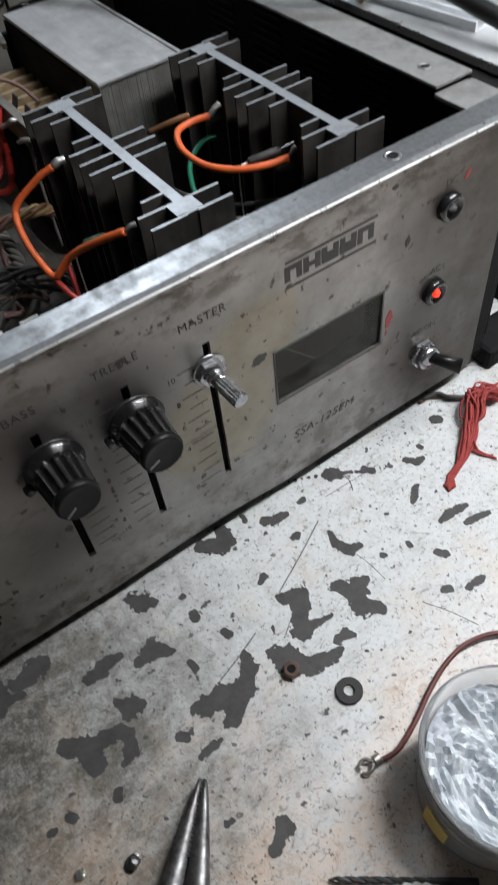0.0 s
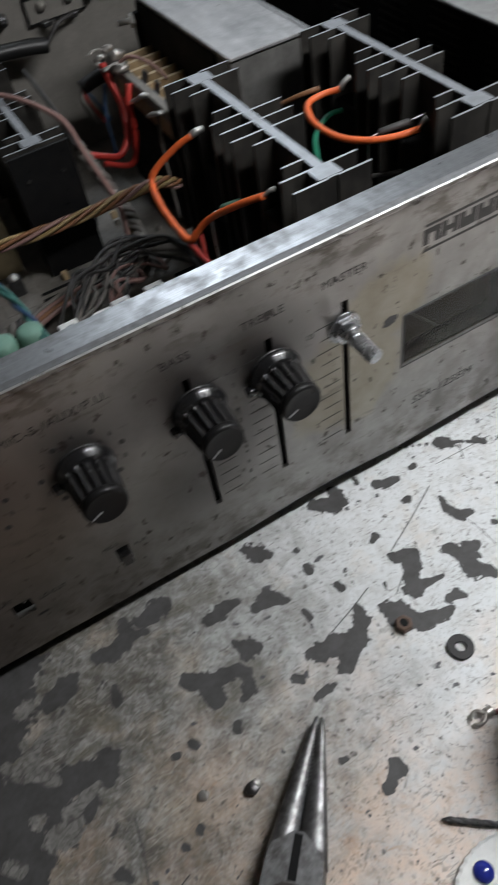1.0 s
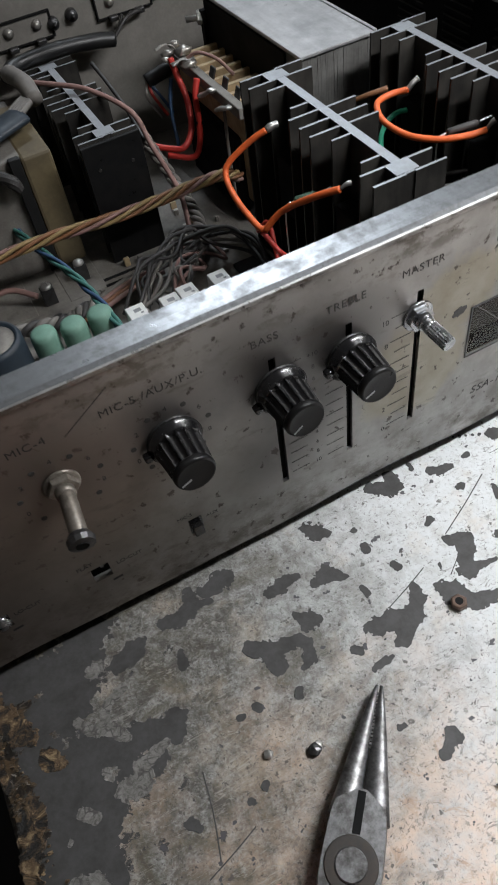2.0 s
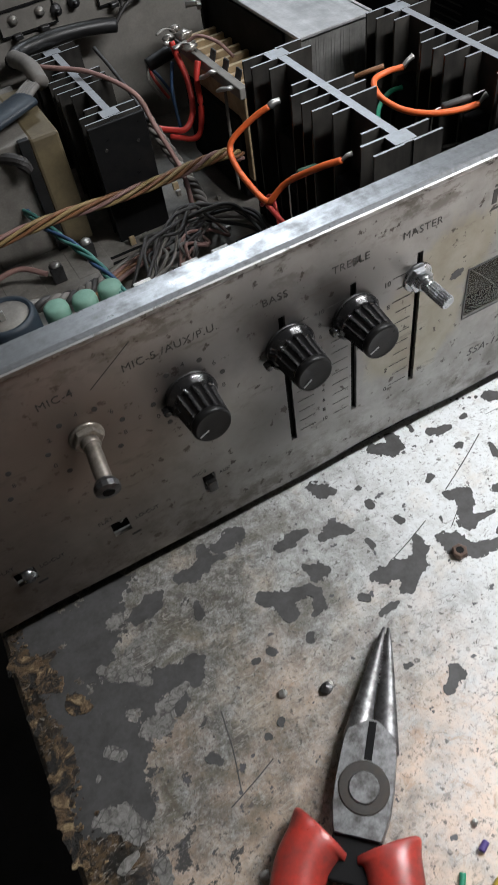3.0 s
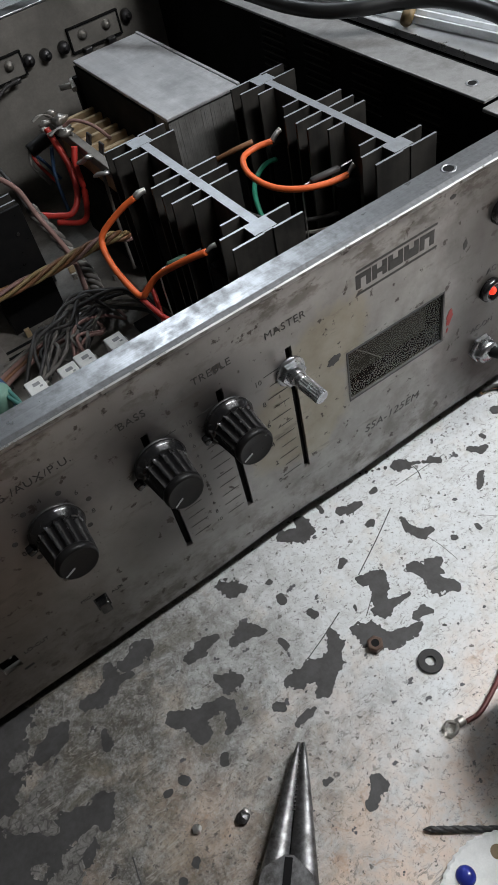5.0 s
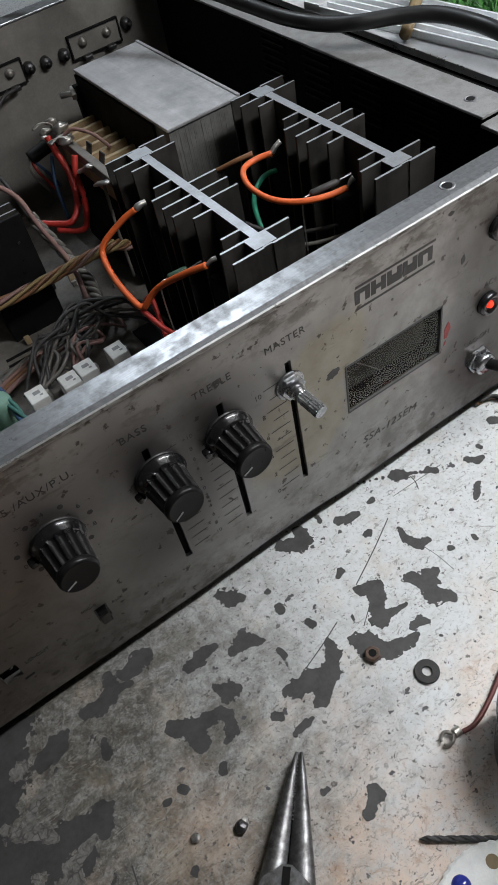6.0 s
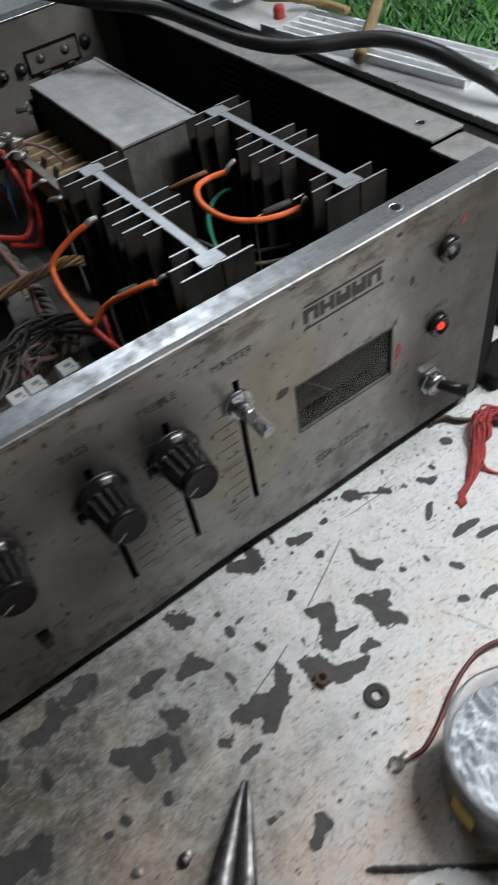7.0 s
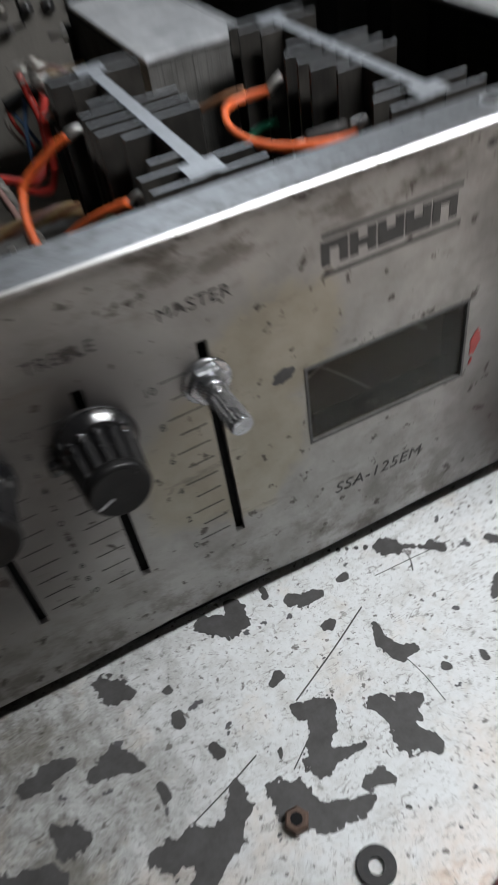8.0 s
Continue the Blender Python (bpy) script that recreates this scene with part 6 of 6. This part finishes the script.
part("joint", head((0.0012, 0.0062), 0.0), M_PLIER, pliers, "flat steel joint")
part("joint", head((0.0064, 0.0120), 0.0), M_PLIER, pliers, "flat steel joint")
part("pivot_ring", lathe([(0.0090, 0.0119), (0.0091, 0.0122), (0.0086, 0.0123), (0.0060, 0.0121)], 36, m=PL), M_CRUST_STEEL, pliers, "", True)
part("pivot", lathe([(0.0055, 0.0118), (0.0055, 0.0125), (0.0051, 0.0128), (0.0010, 0.0128)], 32, m=PL), M_PLIER, pliers, "")


def grip(side):
    out = -0.0018 if side < 0 else 0.0
    line = [(side * 0.0102 + out, -0.0160, 0.0080), (side * 0.0126 + out, -0.0205, 0.0088), (side * 0.0154 + out, -0.0300, 0.0090), (side * 0.0170, -0.0480, 0.0088), (side * 0.0185, -0.0680, 0.0082), (side * 0.0170, -0.0900, 0.0078), (side * 0.0140, -0.1080, 0.0075)]
    base = spline(line, 6)
    bm = bmesh.new()
    rings = []
    for k, p in enumerate(base):
        t = k / (len(base) - 1)
        w = 0.0104 + 0.0018 * math.exp(-((t - 0.06) / 0.07) ** 2) - 0.0030 * t
        d = (base[min(k + 1, len(base) - 1)] - base[max(k - 1, 0)]).normalized()
        s = d.cross(Vector((0, 0, 1))).normalized()
        rings.append([bm.verts.new(p + s * w * math.cos(a) + Vector((0, 0, 0.0074 * math.sin(a)))) for a in (2 * math.pi * q / 16 for q in range(16))])
    for a, b in zip(rings, rings[1:]):
        for q in range(16):
            bm.faces.new((a[q], a[(q + 1) % 16], b[(q + 1) % 16], b[q]))
    bm.faces.new(rings[0][::-1])
    bm.faces.new(rings[-1])
    return pl(bm)


# black block put in for the darkness of the gap between the grips
part("gap_filler", pl(box((-0.0085, -0.0300, 0.0040), (0.0085, -0.0140, 0.0098), 0.0006)), M_BLACK, pliers, "black filler for the dark gap between the grips")
part("grip", grip(-1), M_PLIERRED, pliers, "red plastic grip", True)
part("grip", grip(1), M_PLIERRED, pliers, "red plastic grip", True)

# wire with a crimped lug, curling round the jar
lugwire = thing("lug_wire", (-0.1720, -0.1123, 0.0), "dark red wire ending in a crimped metal lug", "wire")
part("insulation", tube([(-0.1660, -0.1140, 0.0026), (-0.1590, -0.1146, 0.0026), (-0.1470, -0.1108, 0.0028), (-0.1370, -0.1064, 0.0030), (-0.1250, -0.1024, 0.0030), (-0.1135, -0.1010, 0.0030), (-0.1030, -0.1035, 0.0028), (-0.0960, -0.1080, 0.0024), (-0.0880, -0.1180, 0.0020)], 0.0010, 8), worn_paint("maroon_insulation", (0.13, 0.035, 0.03), (0.06, 0.02, 0.02), 0, 0.5), lugwire, "", True)
part("crimp", tube([(-0.1660, -0.1128, 0.0028), (-0.1690, -0.1126, 0.0030)], 0.0019, 10), M_NICKEL, lugwire, "", True)
for s in (-1, 1):
    part("prong", tube([(-0.1690, -0.1126, 0.0030), (-0.1712, -0.1122 + 0.0022 * s, 0.0026), (-0.1735, -0.1124 + 0.0018 * s, 0.0020), (-0.1742, -0.1124 + 0.0006 * s, 0.0016)], 0.0008, 7), M_NICKEL, lugwire, "", True)

# plastic tub with crumpled foil
tub = thing("plastic_tub", (-0.1425, -0.1400, 0.0), "cloudy plastic tub filled with crumpled silvery foil", "tub")
tm = Matrix.Translation((-0.1425, -0.1425, 0.0)) @ Matrix.Diagonal((1.13, 1.13, 1.0, 1.0))
bm = bmesh.new()
seg = 56
prof = [(0.0008, 0.0006), (0.0205, 0.0006), (0.0222, 0.0020), (0.0236, 0.0260), (0.0238, 0.0370), (0.0246, 0.0378), (0.0248, 0.0405), (0.0240, 0.0410), (0.0230, 0.0402), (0.0228, 0.0260), (0.0212, 0.0028), (0.0008, 0.0020)]
part("wall", lathe(prof, seg, bm, m=tm), M_PLASTIC, tub, "cloudy clear plastic", True)
bm = bmesh.new()
rings = [[bm.verts.new(tm @ Vector((0, 0, 0.030)))]]
for k in range(1, 26):
    r = 0.0222 * k / 25
    ring = []
    for s in range(72):
        a = 2 * math.pi * s / 72
        x, y = r * math.cos(a), r * math.sin(a)
        h = 0.0300 + 0.0035 * noise.noise((x * 130, y * 130, 2)) + 0.0058 * abs(noise.noise((x * 330, y * 190, 5))) + 0.0034 * abs(noise.noise((x * 300, y * 620, 9)))
        ring.append(bm.verts.new(tm @ Vector((x, y, h))))
    rings.append(ring)
for s in range(72):
    bm.faces.new((rings[0][0], rings[1][s], rings[1][(s + 1) % 72]))
for a, b in zip(rings[1:], rings[2:]):
    for s in range(72):
        bm.faces.new((a[s], b[s], b[(s + 1) % 72], a[(s + 1) % 72]))
low = [bm.verts.new(tm @ Vector((0.0205 * math.cos(2 * math.pi * s / 72), 0.0205 * math.sin(2 * math.pi * s / 72), 0.0035))) for s in range(72)]
for s in range(72):
    bm.faces.new((rings[-1][s], low[s], low[(s + 1) % 72], rings[-1][(s + 1) % 72]))
bm.faces.new(low[::-1])
part("foil", bm, M_FOIL, tub, "crumpled silvery foil")
bm = bmesh.new()
la = [radians(166 + 1.4 * k) for k in range(16)]
inner = [[bm.verts.new(tm @ Vector(((0.0236 + 0.0006 * z / 0.03 + dr) * math.cos(a), (0.0236 + 0.0006 * z / 0.03 + dr) * math.sin(a), z))) for a in la] for dr in (0.0, 0.0003) for z in (0.011, 0.025)]
for p, q in ((inner[0], inner[1]), (inner[2], inner[3]), (inner[0], inner[2]), (inner[1], inner[3])):
    for k in range(len(la) - 1):
        bm.faces.new((p[k], p[k + 1], q[k + 1], q[k]))
part("label", bm, M_YELLOW, tub, "faded yellow label")

# white disc with a toothed rim and blue bead, drill bit, yellow cap
disc = thing("toothed_disc", (-0.1975, -0.1695, 0.0), "white plastic disc with toothed rim and blue bead", "disc")
bm = lathe([(0.0255, 0.0004), (0.0262, 0.0008), (0.0262, 0.0028), (0.0252, 0.0034)], 144, wave=lambda a, k: 1 + 0.012 * math.sin(48 * a), m=Matrix.Translation((-0.1975, -0.1695, 0)))
part("plate", bm, M_WHITE, disc)
part("bead", lathe([(0.0034, 0.0032), (0.0034, 0.0040), (0.0028, 0.0052), (0.0012, 0.0058)], 24, m=Matrix.Translation((-0.2031, -0.1505, 0))), plain("blue_glass_bead", (0.02, 0.03, 0.24), 0.15), disc, "glossy blue bead", True)
part("hole", lathe([(0.0024, 0.0033), (0.0024, 0.0036), (0.0010, 0.0036)], 20, m=Matrix.Translation((-0.1893, -0.1515, 0))), M_STICK, disc)

bit = thing("drill_bit", (-0.2044, -0.1312, 0.0), "dark steel twist drill bit on the bench", "drill bit")
ba, bb = Vector((-0.2044, -0.1312, 0.0013)), Vector((-0.1660, -0.1595, 0.0013))
bn = (bb - ba).length
bmx = Matrix.Translation(ba) @ axis_turn(ba, bb)
bm = bmesh.new()
rings = []
for k in range(80):
    t = k / 79
    r0 = 0.0012 * min(1.0, 0.15 + t * 14)
    rings.append([bm.verts.new(bmx @ Vector((r0 * q * math.cos(a), r0 * q * math.sin(a), bn * t))) for a, q in ((2 * math.pi * s / 16, 1 - (0.38 * max(0, math.cos(2 * (2 * math.pi * s / 16 - t * 34))) if t < 0.7 else 0)) for s in range(16))])
for a, b in zip(rings, rings[1:]):
    for s in range(16):
        bm.faces.new((a[s], a[(s + 1) % 16], b[(s + 1) % 16], b[s]))
bm.faces.new(rings[0][::-1])
bm.faces.new(rings[-1])
part("shank", bm, M_DARKSTEEL, bit)
tagged(part("yellow_box", lathe([(0.0160, 0.0004), (0.0168, 0.0012), (0.0166, 0.0050), (0.0158, 0.0058)], 40, m=Matrix.Translation((-0.2365, -0.1890, 0))), M_YELLOW, None, "", True), "dull yellow round plastic box on the bench", "box")

# crumbs
def crumb(x, y, r, mat, name, label, flat=0.6):
    bm = bmesh.new()
    bmesh.ops.create_icosphere(bm, subdivisions=2, radius=r)
    for v in bm.verts:
        v.co *= 1 + 0.45 * noise.noise(v.co * 700 + Vector((x * 900, y * 900, 0)))
        v.co.z *= flat
    z = -min(v.co.z for v in bm.verts)
    bmesh.ops.translate(bm, vec=(x, y, z + 0.0001), verts=bm.verts)
    tagged(part(name, bm, mat), label, "scrap")


crumb(-0.2543, -0.0892, 0.0026, M_DARKSTEEL, "metal_scrap", "dark bent metal scrap on the bench")
crumb(-0.2525, -0.0880, 0.0016, M_TAG, "metal_scrap", "bright metal scrap on the bench")
crumb(-0.2702, -0.0819, 0.0018, M_TAG, "solder_blob", "bright blob of solder on the bench")
crumb(-0.2632, -0.1583, 0.0015, M_TAG, "solder_blob", "bright blob of solder on the bench")
crumb(-0.3080, -0.1330, 0.0018, M_TAG, "solder_blob", "bright blob of solder on the bench")
crumb(-0.2354, -0.1560, 0.0013, M_TAG, "solder_blob", "bright blob of solder on the bench")
tagged(part("purple_sleeve", tube([(-0.2395, -0.1640, 0.0014), (-0.2360, -0.1625, 0.0014)], 0.0012, 10), plain("purple_plastic", (0.08, 0.05, 0.22), 0.4), None, "", True), "short cut of purple wire sleeve", "wire sleeve")
tagged(part("green_sleeve", tube([(-0.2525, -0.1700, 0.0012), (-0.2490, -0.1660, 0.0012)], 0.0011, 10), M_GREEN, None, "", True), "short cut of green wire sleeve", "wire sleeve")

# frayed red thread by the foot of the amplifier
thread = thing("red_thread", (-0.030, -0.022, 0.0), "frayed red cotton thread lying on the bench", "thread")
tr = random.Random(9)
for k in range(36):
    j = lambda s: tr.uniform(-s, s)
    tail = tr.random()
    pts = [(-0.0080 + j(0.004), -0.0200 + j(0.004), 0.006 + j(0.003)), (-0.0200 + j(0.004), -0.0160 + j(0.004), 0.0095 + j(0.003)), (-0.0285 + j(0.0048), -0.0225 + j(0.004), 0.007 + j(0.003)), (-0.0380 + j(0.0034), -0.0290 + j(0.0030), 0.004 + j(0.0015)), (-0.0500 + j(0.0016), -0.0370 + j(0.0014), 0.0025 + j(0.001))]
    if tail > 0.35:
        pts += [(-0.0590 + j(0.0014), -0.0400 + j(0.0012), 0.0015), (-0.0640 + j(0.0020), -0.0435 + j(0.0020), 0.0010)]
    elif tail < 0.08:
        pts = pts[:4] + [(-0.0400 + j(0.002), -0.0380, 0.0012), (-0.0360 + j(0.002), -0.0440 + j(0.002), 0.0010)]
    part("strand", tube(pts, 0.00060, 5, 6), M_THREAD, thread, "", True)
# dark scraps of wire lying at the foot of the front
for k in range(4):
    pts = [(-0.0400 + 0.001 * k, 0.0015, 0.0012 + 0.0003 * k), (-0.0330 + 0.001 * k, 0.0008 - 0.0006 * k, 0.0014 + 0.0007 * k), (-0.0270, -0.0035 - 0.0010 * k, 0.0015 + 0.0006 * k), (-0.0205 + 0.001 * k, -0.0095 - 0.0010 * k, 0.0016), (-0.0100, -0.0130 - 0.0020 * k, 0.0014)]
    tagged(part("wire_scrap", tube(pts, 0.0010, 7, 6), (M_DARKWIRE, M_BROWN, M_BLACK, M_DARKWIRE)[k], None, "", True), "dark scrap of stripped wire at the amplifier foot", "wire", "wire scraps at the amplifier foot")
